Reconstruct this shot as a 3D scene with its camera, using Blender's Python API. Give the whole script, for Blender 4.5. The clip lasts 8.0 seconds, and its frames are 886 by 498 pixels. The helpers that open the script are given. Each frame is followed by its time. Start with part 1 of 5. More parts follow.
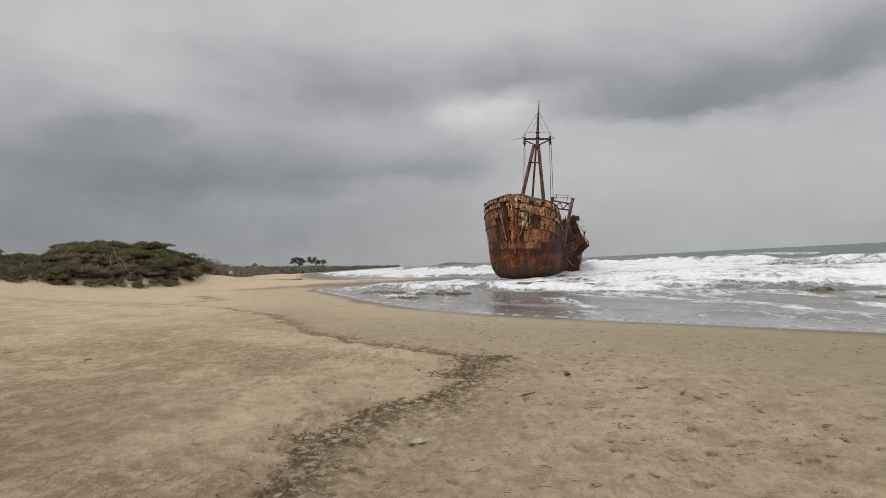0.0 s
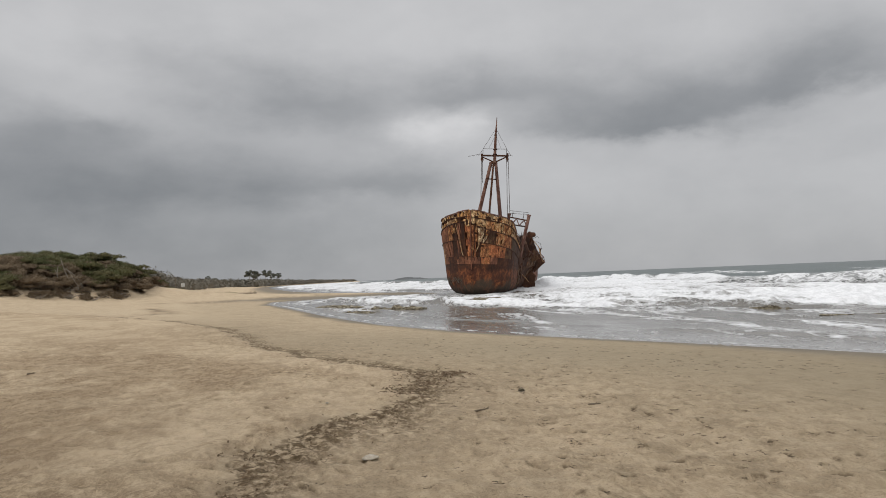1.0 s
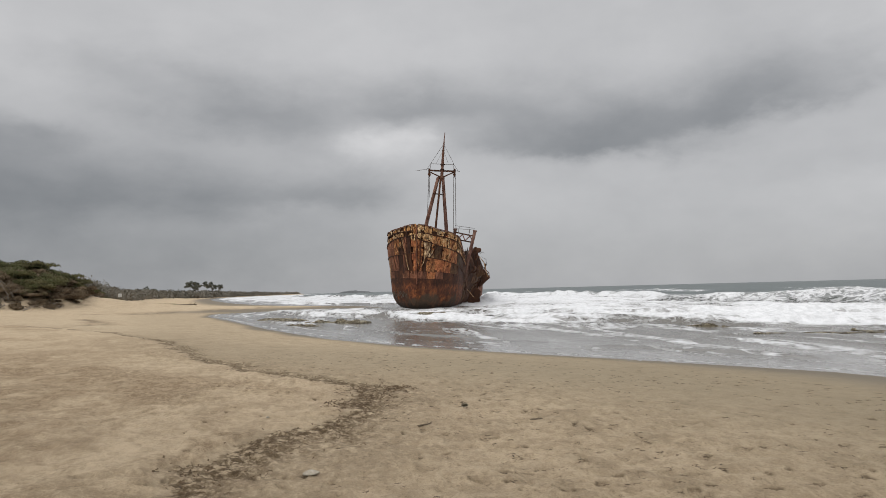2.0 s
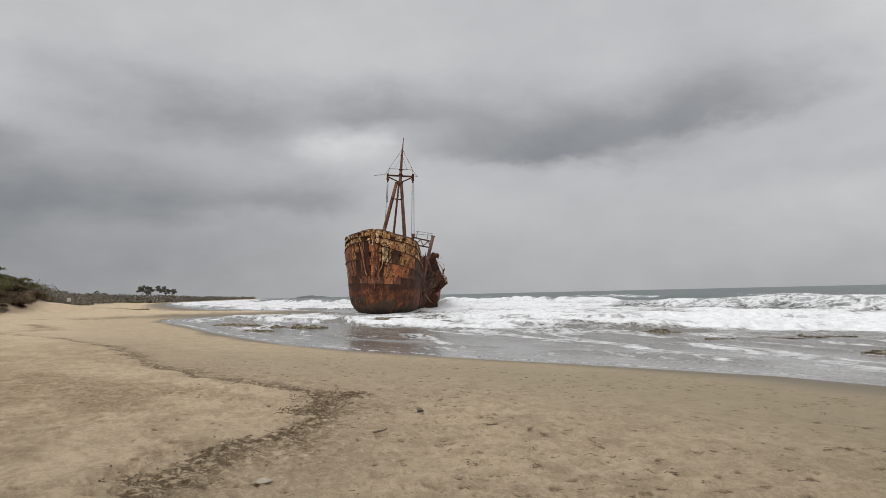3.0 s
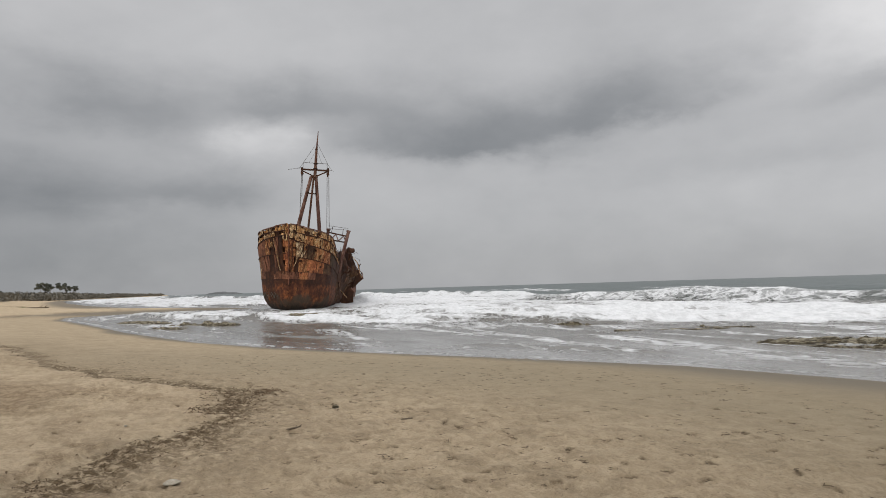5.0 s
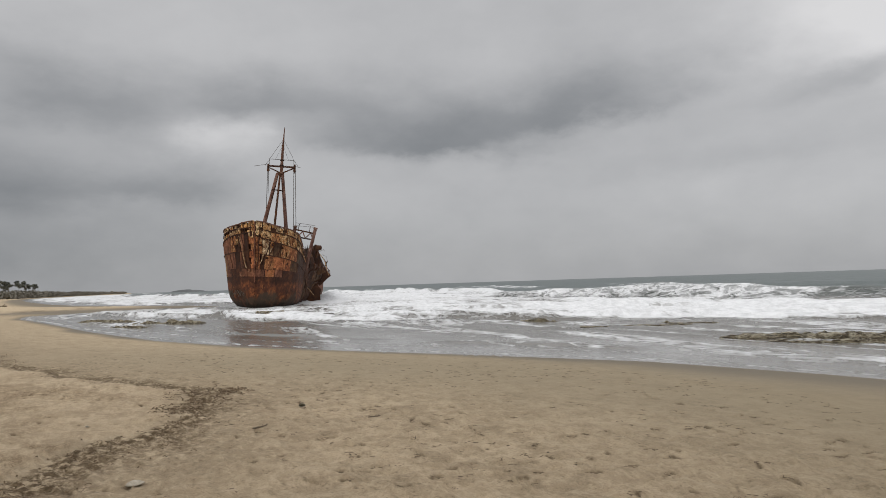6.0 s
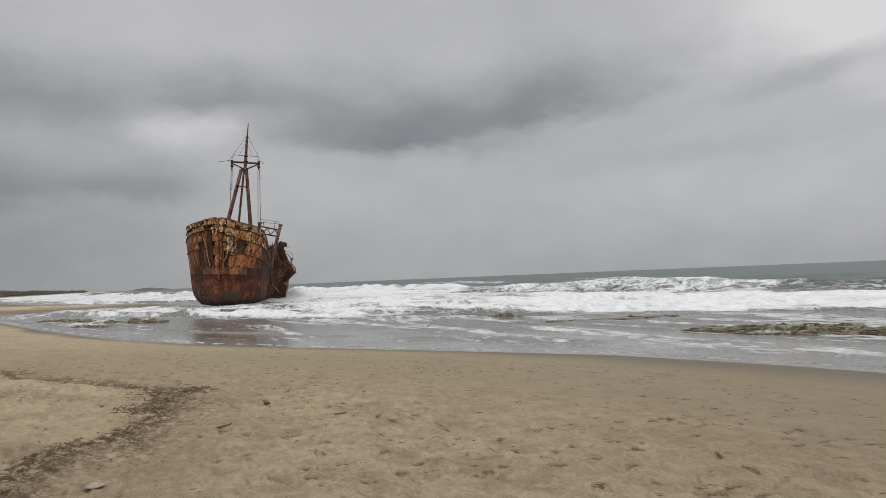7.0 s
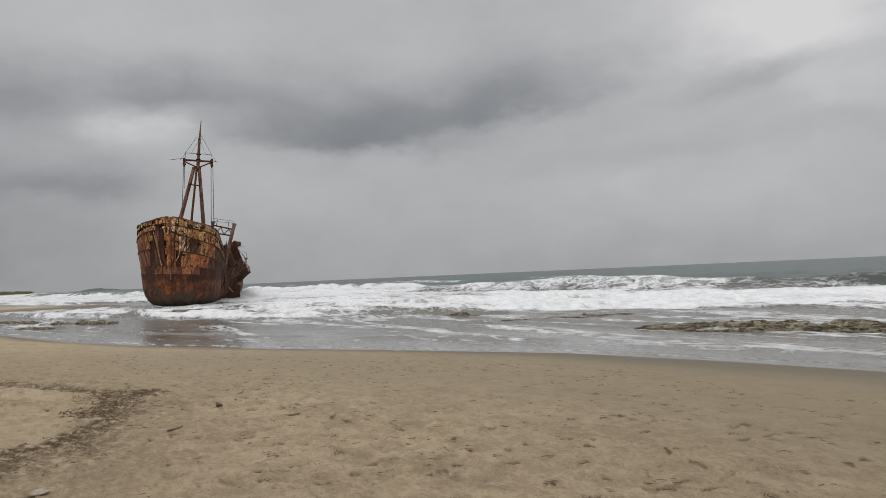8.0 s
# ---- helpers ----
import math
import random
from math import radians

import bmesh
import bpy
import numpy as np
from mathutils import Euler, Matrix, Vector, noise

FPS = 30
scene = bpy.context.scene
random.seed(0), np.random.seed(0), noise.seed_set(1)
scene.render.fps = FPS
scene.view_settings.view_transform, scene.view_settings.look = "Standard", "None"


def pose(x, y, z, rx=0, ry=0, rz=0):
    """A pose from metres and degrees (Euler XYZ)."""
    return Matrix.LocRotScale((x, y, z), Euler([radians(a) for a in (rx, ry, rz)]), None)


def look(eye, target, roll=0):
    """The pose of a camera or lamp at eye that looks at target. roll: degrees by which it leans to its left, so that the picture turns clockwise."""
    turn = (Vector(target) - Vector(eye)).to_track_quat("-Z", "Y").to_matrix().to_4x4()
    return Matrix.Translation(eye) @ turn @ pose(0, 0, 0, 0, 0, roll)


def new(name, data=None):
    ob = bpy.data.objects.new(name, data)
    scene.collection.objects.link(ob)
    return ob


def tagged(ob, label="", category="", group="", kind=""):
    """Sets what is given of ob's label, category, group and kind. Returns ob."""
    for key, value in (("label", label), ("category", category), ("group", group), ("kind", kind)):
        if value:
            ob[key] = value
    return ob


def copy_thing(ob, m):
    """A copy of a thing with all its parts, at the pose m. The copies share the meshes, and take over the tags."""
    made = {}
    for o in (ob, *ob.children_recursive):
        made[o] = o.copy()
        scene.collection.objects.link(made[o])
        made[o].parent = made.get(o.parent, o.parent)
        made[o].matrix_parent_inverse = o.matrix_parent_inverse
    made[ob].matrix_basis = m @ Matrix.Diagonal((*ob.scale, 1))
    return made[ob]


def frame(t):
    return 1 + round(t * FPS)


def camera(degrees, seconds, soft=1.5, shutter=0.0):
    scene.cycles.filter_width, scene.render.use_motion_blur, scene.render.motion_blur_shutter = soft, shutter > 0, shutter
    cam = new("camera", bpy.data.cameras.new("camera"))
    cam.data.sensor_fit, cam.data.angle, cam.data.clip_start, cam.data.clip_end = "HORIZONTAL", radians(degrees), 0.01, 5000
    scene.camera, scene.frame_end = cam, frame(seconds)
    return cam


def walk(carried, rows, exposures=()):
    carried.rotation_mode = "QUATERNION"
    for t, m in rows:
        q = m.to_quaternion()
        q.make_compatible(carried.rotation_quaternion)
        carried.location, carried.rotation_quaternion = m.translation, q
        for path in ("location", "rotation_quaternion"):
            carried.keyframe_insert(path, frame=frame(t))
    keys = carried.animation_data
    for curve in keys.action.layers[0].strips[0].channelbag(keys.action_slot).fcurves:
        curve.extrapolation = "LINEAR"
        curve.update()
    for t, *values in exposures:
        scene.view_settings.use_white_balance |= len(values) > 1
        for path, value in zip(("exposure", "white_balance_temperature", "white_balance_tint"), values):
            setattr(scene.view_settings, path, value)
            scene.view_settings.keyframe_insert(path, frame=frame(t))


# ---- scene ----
cam = camera(60.2, 8.0, soft=0.9)
PATH = [
    (0, (0.238, 0.023, 1.931), (0.352, 2.02, 1.971), -2.9),
    (0.5, (0.245, 0.028, 1.931), (0.416, 2.02, 1.988), -2.6),
    (1, (0.251, 0.017, 1.933), (0.479, 2.003, 2.007), -2.3),
    (1.5, (0.245, 0.013, 1.929), (0.547, 1.988, 2.024), -1.8),
    (3, (0.27, 0.017, 1.935), (0.746, 1.956, 2.053), -1.3),
    (3.5, (0.274, 0.014, 1.935), (0.801, 1.94, 2.053), -1.3),
    (4, (0.273, -0.006, 1.936), (0.853, 1.905, 2.048), -1.4),
    (4.5, (0.273, -0.01, 1.938), (0.903, 1.885, 2.044), -1.5),
    (5, (0.275, -0.001, 1.933), (0.961, 1.875, 2.032), -1.7),
    (6.5, (0.283, -0.014, 1.937), (1.084, 1.817, 2.02), -2.0),
    (7, (0.295, -0.015, 1.937), (1.14, 1.797, 2.012), -2.3),
    (7.5, (0.304, -0.024, 1.938), (1.195, 1.765, 2.008), -2.4),
    (8, (0.31, -0.043, 1.943), (1.256, 1.718, 2.011), -2.5),
]
walk(cam, [(t, look(eye, target, roll)) for t, eye, target, roll in PATH],
     exposures=((0, 0.0), (1.5, 0.03), (3.5, 0.03), (5, -0.05), (6.5, -0.11), (8, -0.18)))

# ---- world, sun, exposure ----
def math_node(nt, op, a, b=None, c=None, clamp=False):
    n = nt.nodes.new("ShaderNodeMath")
    n.operation, n.use_clamp = op, clamp
    for i, v in enumerate((a, b, c)):
        if v is None:
            continue
        if isinstance(v, (int, float)):
            n.inputs[i].default_value = v
        else:
            nt.links.new(v, n.inputs[i])
    return n.outputs[0]


SUN_EL, SUN_AZ = 42.0, 220.0
world = bpy.data.worlds.new("overcast_sky")
scene.world = world
world.use_nodes = True
wt = world.node_tree
wt.nodes.clear()
coord = wt.nodes.new("ShaderNodeTexCoord")
sep = wt.nodes.new("ShaderNodeSeparateXYZ")
wt.links.new(coord.outputs["Generated"], sep.inputs[0])


def sky_noise(scale, detail, stretch):
    mp = wt.nodes.new("ShaderNodeMapping")
    mp.inputs["Scale"].default_value = (1, 1, stretch)
    wt.links.new(coord.outputs["Generated"], mp.inputs[0])
    n = wt.nodes.new("ShaderNodeTexNoise")
    n.inputs["Scale"].default_value, n.inputs["Detail"].default_value = scale, detail
    n.inputs["Roughness"].default_value = 0.55
    wt.links.new(mp.outputs[0], n.inputs[0])
    return n.outputs["Color"], n.outputs["Fac"]


warp_col, _ = sky_noise(8.0, 6, 2.0)
warp = wt.nodes.new("ShaderNodeSeparateColor")
wt.links.new(warp_col, warp.inputs[0])
RAD = 57.29578
bearing = math_node(wt, "MULTIPLY", math_node(wt, "ARCTAN2", sep.outputs[0], sep.outputs[1]), RAD)
rise = math_node(wt, "MULTIPLY", math_node(wt, "ARCSINE", sep.outputs[2]), RAD)
az_n = math_node(wt, "MULTIPLY_ADD", warp.outputs[0], 11.0, math_node(wt, "SUBTRACT", bearing, 5.5))
el_n = math_node(wt, "MULTIPLY_ADD", warp.outputs[1], 4.4, math_node(wt, "SUBTRACT", rise, 2.2))

# cloud banks: bearing, height, half width, depth above, depth below, slope, lightness
BANKS = [
    (21, 10.2, 8.5, 3.6, 0.75, -0.04, -0.205), (33.5, 12.1, 7.5, 3.0, 0.9, 0.18, -0.180), (27, 13.0, 8, 2.4, 1.6, 0.1, -0.050),
    (-4, 13.0, 9, 2.0, 1.6, -0.17, -0.130), (9, 13.4, 7, 1.8, 0.9, 0.0, -0.125), (-14, 16.2, 6, 1.2, 1.0, -0.1, -0.050),
    (-23, 8.4, 11, 4.8, 3.8, 0.0, -0.130), (-9, 7.4, 11, 3.4, 1.8, 0.0, -0.135), (-19, 10.8, 4, 1.8, 1.4, 0.1, -0.060),
    (3, 6.8, 6, 1.8, 0.8, 0.0, -0.085), (-25, 3.0, 15, 4.0, 5.0, 0.0, -0.125), (-6, 3.0, 10, 3.0, 4.0, 0.0, -0.050),
    (7.2, 11.1, 3.0, 0.9, 1.7, 0.0, 0.200), (-20, 16, 8, 2.5, 2.5, -0.1, 0.060), (4, 17.5, 14, 4.0, 2.0, 0.0, 0.050),
    (-17, 12.6, 6, 1.0, 1.0, -0.15, 0.050), (55, 15.6, 8, 5.0, 3.0, 0.0, 0.230), (57, 11.2, 5, 1.4, 1.2, 0.0, 0.080),
    (52, 12.8, 6, 1.0, 0.9, 0.2, -0.110), (43, 8.0, 7, 0.9, 0.9, 0.05, -0.040), (42, 5.5, 14, 3.0, 3.0, 0.0, 0.050), (54, 5.0, 13, 4.0, 6.0, 0.0, 0.055), (48, 17.5, 9, 5.0, 3.0, 0.0, 0.090),
    (-4, 14.5, 10, 4.0, 3.0, 0.0, -0.045), (-8, 4.5, 9, 3.5, 4.5, 0.0, -0.030), (-26, 5.0, 8, 4.0, 5.0, 0.0, -0.020), (14, 6.5, 7, 3.0, 3.0, 0.0, 0.040), (3, 4.0, 5, 3.0, 4.0, 0.0, -0.012),
]
light = math_node(wt, "ADD", math_node(wt, "MULTIPLY", math_node(wt, "SMOOTH_MIN", math_node(wt, "MAXIMUM", rise, 0.0), 12.0, 6.0), 0.0085), 0.400)
for az0, el0, half, up, down, slope, amount in BANKS:
    u = math_node(wt, "DIVIDE", math_node(wt, "SUBTRACT", az_n, az0), half)
    dv = math_node(wt, "SUBTRACT", math_node(wt, "SUBTRACT", el_n, el0), math_node(wt, "MULTIPLY", u, slope * half))
    v = math_node(wt, "ADD", math_node(wt, "DIVIDE", math_node(wt, "MAXIMUM", dv, 0.0), up), math_node(wt, "DIVIDE", math_node(wt, "MINIMUM", dv, 0.0), down))
    r2 = math_node(wt, "ADD", math_node(wt, "MULTIPLY", u, u), math_node(wt, "MULTIPLY", v, v))
    light = math_node(wt, "MULTIPLY_ADD", math_node(wt, "EXPONENT", math_node(wt, "MULTIPLY", r2, -1.0)), amount, light)
_, fine = sky_noise(11.0, 6, 1.7)
_, broad = sky_noise(3.5, 4, 2.0)
light = math_node(wt, "ADD", light, math_node(wt, "MULTIPLY_ADD", fine, 0.10, -0.05))
light = math_node(wt, "ADD", light, math_node(wt, "MULTIPLY_ADD", broad, 0.09, -0.045))
# an overcast sky is about three times brighter overhead than at its rim
rim = wt.nodes.new("ShaderNodeMapRange")
rim.interpolation_type = "SMOOTHSTEP"
for k, v in (("From Min", 18.0), ("From Max", 65.0), ("To Min", 1.0), ("To Max", 3.0)):
    rim.inputs[k].default_value = v
wt.links.new(rise, rim.inputs["Value"])
tone = wt.nodes.new("ShaderNodeValToRGB")
tone.color_ramp.elements[0].position, tone.color_ramp.elements[0].color = 0.15, (0.136, 0.149, 0.165, 1)
tone.color_ramp.elements[1].position, tone.color_ramp.elements[1].color = 0.75, (0.757, 0.752, 0.759, 1)
wt.links.new(light, tone.inputs[0])
cloud = wt.nodes.new("ShaderNodeVectorMath")
cloud.operation = "SCALE"
wt.links.new(tone.outputs[0], cloud.inputs[0])
wt.links.new(rim.outputs[0], cloud.inputs["Scale"])
sky = wt.nodes.new("ShaderNodeTexSky")
sky.sky_type, sky.sun_disc = "NISHITA", False
sky.sun_elevation, sky.sun_rotation = radians(SUN_EL), radians(SUN_AZ)
clear = wt.nodes.new("ShaderNodeVectorMath")
clear.operation = "SCALE"
clear.inputs["Scale"].default_value = 0.08
wt.links.new(sky.outputs[0], clear.inputs[0])
cover = wt.nodes.new("ShaderNodeMix")
cover.data_type = "RGBA"
cover.inputs["Factor"].default_value = 0.97
wt.links.new(clear.outputs[0], cover.inputs["A"])
wt.links.new(cloud.outputs[0], cover.inputs["B"])
bg = wt.nodes.new("ShaderNodeBackground")
wt.links.new(cover.outputs["Result"], bg.inputs[0])
bg.inputs[1].default_value = 1.0
wout = wt.nodes.new("ShaderNodeOutputWorld")
wt.links.new(bg.outputs[0], wout.inputs[0])

sun = new("sun", bpy.data.lights.new("sun", "SUN"))
sun.data.energy, sun.data.angle, sun.data.color = 1.0, radians(20), (1.0, 0.96, 0.9)
_a, _e = radians(SUN_AZ), radians(SUN_EL)
sun.matrix_world = look((0, 0, 60), (-math.sin(_a) * math.cos(_e), -math.cos(_a) * math.cos(_e), 60 - math.sin(_e)))


# ---- helpers of this scene ----
def fract_hash(ix, iy, seed):
    h = np.sin(ix * 127.1 + iy * 311.7 + seed * 74.7) * 43758.5453
    return h - np.floor(h)


def vnoise(x, y, seed=0):
    x, y = np.asarray(x, float), np.asarray(y, float)
    ix, iy = np.floor(x), np.floor(y)
    fx, fy = x - ix, y - iy
    fx, fy = fx * fx * (3 - 2 * fx), fy * fy * (3 - 2 * fy)
    a, b = fract_hash(ix, iy, seed), fract_hash(ix + 1, iy, seed)
    c, d = fract_hash(ix, iy + 1, seed), fract_hash(ix + 1, iy + 1, seed)
    return (a + (b - a) * fx) * (1 - fy) + (c + (d - c) * fx) * fy


def fbm(x, y, seed=0, octaves=4):
    total, amp, norm = 0.0, 1.0, 0.0
    for k in range(octaves):
        total = total + amp * vnoise(x * 2 ** k, y * 2 ** k, seed + k * 3)
        norm += amp
        amp *= 0.5
    return total / norm


def sstep(v, a, b):
    t = np.clip((v - a) / (b - a), 0, 1)
    return t * t * (3 - 2 * t)


def line_gap(x, y, pts):
    best = np.full(np.shape(x), 1e12)
    for (x0, y0), (x1, y1) in zip(pts, pts[1:]):
        dx, dy = x1 - x0, y1 - y0
        t = np.clip(((x - x0) * dx + (y - y0) * dy) / (dx * dx + dy * dy), 0, 1)
        best = np.minimum(best, (x - x0 - t * dx) ** 2 + (y - y0 - t * dy) ** 2)
    return np.sqrt(best)


def within_area(x, y, pts):
    odd = np.zeros(np.shape(x), bool)
    for (x0, y0), (x1, y1) in zip(pts, pts[1:] + pts[:1]):
        if y0 == y1:
            continue
        odd ^= ((y0 > y) != (y1 > y)) & (x < (x1 - x0) * (y - y0) / (y1 - y0) + x0)
    return odd


def signed_gap(x, y, line, close):
    """Distance to the line, positive inside the area that line and close bound."""
    d = line_gap(x, y, line)
    return np.where(within_area(x, y, line + close), d, -d)


def part(name, bm, material, parent=None, label="", smooth=False):
    me = bpy.data.meshes.new(name)
    bm.to_mesh(me)
    bm.free()
    if smooth:
        me.shade_smooth()
    me.materials.append(material)
    ob = new(name, me)
    if parent is not None:
        ob.parent = parent
    if label:
        ob["label"] = label
    return ob


def mesh_part(name, verts, faces, material, parent=None, label="", smooth=False):
    me = bpy.data.meshes.new(name)
    me.from_pydata([tuple(v) for v in verts], [], [tuple(q) for q in faces])
    if smooth:
        me.shade_smooth()
    me.materials.append(material)
    ob = new(name, me)
    if parent is not None:
        ob.parent = parent
    if label:
        ob["label"] = label
    return ob


def thing(name, m, label, category, group="", kind=""):
    ob = new(name)
    ob.matrix_world = m
    return tagged(ob, label, category, group, kind)


def rod(bm, a, b, ra, rb=None, sides=8):
    a, b = Vector(a), Vector(b)
    rb = ra if rb is None else rb
    d = (b - a).normalized()
    u = d.orthogonal().normalized()
    w = d.cross(u)
    rings = []
    for p, r in ((a, ra), (b, rb)):
        rings.append([bm.verts.new(p + (u * math.cos(2 * math.pi * k / sides) + w * math.sin(2 * math.pi * k / sides)) * r) for k in range(sides)])
    for k in range(sides):
        bm.faces.new((rings[0][k], rings[0][(k + 1) % sides], rings[1][(k + 1) % sides], rings[1][k]))
    bm.faces.new(rings[0][::-1])
    bm.faces.new(rings[1])


def beam(bm, a, b, wide, deep, up=(0, 0, 1)):
    a, b = Vector(a), Vector(b)
    d = (b - a).normalized()
    u = d.cross(Vector(up))
    u = d.orthogonal().normalized() if u.length < 1e-4 else u.normalized()
    w = u.cross(d)
    ring = [(-1, -1), (1, -1), (1, 1), (-1, 1)]
    va = [bm.verts.new(a + u * i * wide / 2 + w * j * deep / 2) for i, j in ring]
    vb = [bm.verts.new(b + u * i * wide / 2 + w * j * deep / 2) for i, j in ring]
    for k in range(4):
        bm.faces.new((va[k], va[(k + 1) % 4], vb[(k + 1) % 4], vb[k]))
    bm.faces.new(va[::-1])
    bm.faces.new(vb)


def sweep(bm, pts, wide, deep):
    """One flat bar along a line of points."""
    rings = []
    for k, q in enumerate(pts):
        d = (pts[min(k + 1, len(pts) - 1)] - pts[max(k - 1, 0)]).normalized()
        u = d.cross(Vector((0, 0, 1)))
        u = d.orthogonal().normalized() if u.length < 1e-3 else u.normalized()
        w = u.cross(d)
        rings.append([bm.verts.new(q + u * i * wide / 2 + w * j * deep / 2) for i, j in ((-1, -1), (1, -1), (1, 1), (-1, 1))])
    for a, b in zip(rings, rings[1:]):
        for k in range(4):
            bm.faces.new((a[k], a[(k + 1) % 4], b[(k + 1) % 4], b[k]))
    bm.faces.new(rings[0][::-1])
    bm.faces.new(rings[-1])


def polar_sheet(name, az, rad, centre, height, keep, attrs, material):
    """A ground or water sheet on rings about a point, finer near it."""
    A, R = np.meshgrid(np.radians(az), rad)
    x, y = centre[0] + R * np.sin(A), centre[1] + R * np.cos(A)
    z = height(x, y)
    rows, cols = x.shape
    idx = np.arange(rows * cols).reshape(rows, cols)
    quads = np.stack([idx[:-1, :-1], idx[:-1, 1:], idx[1:, 1:], idx[1:, :-1]], -1)[:, :, ::-1].reshape(-1, 4)
    if keep is not None:
        ok = keep(x, y).ravel()
        quads = quads[ok[quads].any(1)]
    used = np.unique(quads)
    back = np.full(rows * cols, -1)
    back[used] = np.arange(len(used))
    quads = back[quads]
    co = np.stack([x.ravel()[used], y.ravel()[used], z.ravel()[used]], 1)
    me = bpy.data.meshes.new(name)
    me.vertices.add(len(co))
    me.vertices.foreach_set("co", co.ravel().astype(np.float32))
    me.loops.add(quads.size)
    me.loops.foreach_set("vertex_index", quads.ravel().astype(np.int32))
    me.polygons.add(len(quads))
    me.polygons.foreach_set("loop_start", np.arange(0, quads.size, 4, dtype=np.int32))
    me.update(calc_edges=True)
    for key, value in attrs(co[:, 0], co[:, 1], co[:, 2]).items():
        at = me.attributes.new(key, "FLOAT", "POINT")
        at.data.foreach_set("value", value.astype(np.float32))
    me.shade_smooth()
    me.materials.append(material)
    me.validate()
    return new(name, me)


# ---- materials ----
class Mat:
    def __init__(self, name):
        self.m = bpy.data.materials.new(name)
        self.m.use_nodes = True
        self.t = self.m.node_tree
        self.b = self.t.nodes["Principled BSDF"]
        self.c = self.t.nodes.new("ShaderNodeTexCoord")

    def put(self, key, v):
        if isinstance(v, (int, float)):
            self.b.inputs[key].default_value = v
        elif isinstance(v, tuple):
            self.b.inputs[key].default_value = (*v, 1) if len(v) == 3 else v
        else:
            self.t.links.new(v, self.b.inputs[key])
        return self

    def noise(self, scale, detail=5, rough=0.6, stretch=(1, 1, 1), dist=0.0, out="Fac"):
        mp = self.t.nodes.new("ShaderNodeMapping")
        mp.inputs["Scale"].default_value = stretch
        self.t.links.new(self.c.outputs["Object"], mp.inputs[0])
        n = self.t.nodes.new("ShaderNodeTexNoise")
        n.inputs["Scale"].default_value, n.inputs["Detail"].default_value = scale, detail
        n.inputs["Roughness"].default_value, n.inputs["Distortion"].default_value = rough, dist
        self.t.links.new(mp.outputs[0], n.inputs[0])
        return n.outputs[out]

    def voronoi(self, scale, stretch=(1, 1, 1), feature="F1", out="Distance"):
        mp = self.t.nodes.new("ShaderNodeMapping")
        mp.inputs["Scale"].default_value = stretch
        self.t.links.new(self.c.outputs["Object"], mp.inputs[0])
        n = self.t.nodes.new("ShaderNodeTexVoronoi")
        n.feature = feature
        n.inputs["Scale"].default_value = scale
        self.t.links.new(mp.outputs[0], n.inputs[0])
        return n.outputs[out]

    def attr(self, key):
        n = self.t.nodes.new("ShaderNodeAttribute")
        n.attribute_name = key
        return n.outputs["Fac"]

    def math(self, op, a, b=None, c=None, clamp=False):
        return math_node(self.t, op, a, b, c, clamp)

    def range(self, v, a, b, lo=0.0, hi=1.0):
        n = self.t.nodes.new("ShaderNodeMapRange")
        n.interpolation_type = "SMOOTHSTEP"
        self.t.links.new(v, n.inputs["Value"])
        for k, q in (("From Min", a), ("From Max", b), ("To Min", lo), ("To Max", hi)):
            n.inputs[k].default_value = q
        return n.outputs[0]

    def ramp(self, v, stops):
        n = self.t.nodes.new("ShaderNodeValToRGB")
        e = n.color_ramp.elements
        while len(e) < len(stops):
            e.new(0.5)
        for k, (p, col) in enumerate(stops):
            e[k].position, e[k].color = p, (*col, 1)
        self.t.links.new(v, n.inputs[0])
        return n.outputs[0]

    def mix(self, f, a, b, blend="MIX"):
        n = self.t.nodes.new("ShaderNodeMix")
        n.data_type, n.blend_type = "RGBA", blend
        for k, v in (("Factor", f), ("A", a), ("B", b)):
            if isinstance(v, (int, float)):
                n.inputs[k].default_value = v
            elif isinstance(v, tuple):
                n.inputs[k].default_value = (*v, 1)
            else:
                self.t.links.new(v, n.inputs[k])
        return n.outputs["Result"]

    def bump(self, v, strength, distance):
        n = self.t.nodes.new("ShaderNodeBump")
        n.inputs["Strength"].default_value, n.inputs["Distance"].default_value = strength, distance
        self.t.links.new(v, n.inputs["Height"])
        last = self.b.inputs["Normal"]
        if last.links:
            self.t.links.new(last.links[0].from_socket, n.inputs["Normal"])
        self.t.links.new(n.outputs[0], last)
        return self

    def random(self):
        return self.t.nodes.new("ShaderNodeObjectInfo").outputs["Random"]

    def island(self):
        return self.t.nodes.new("ShaderNodeNewGeometry").outputs["Random Per Island"]


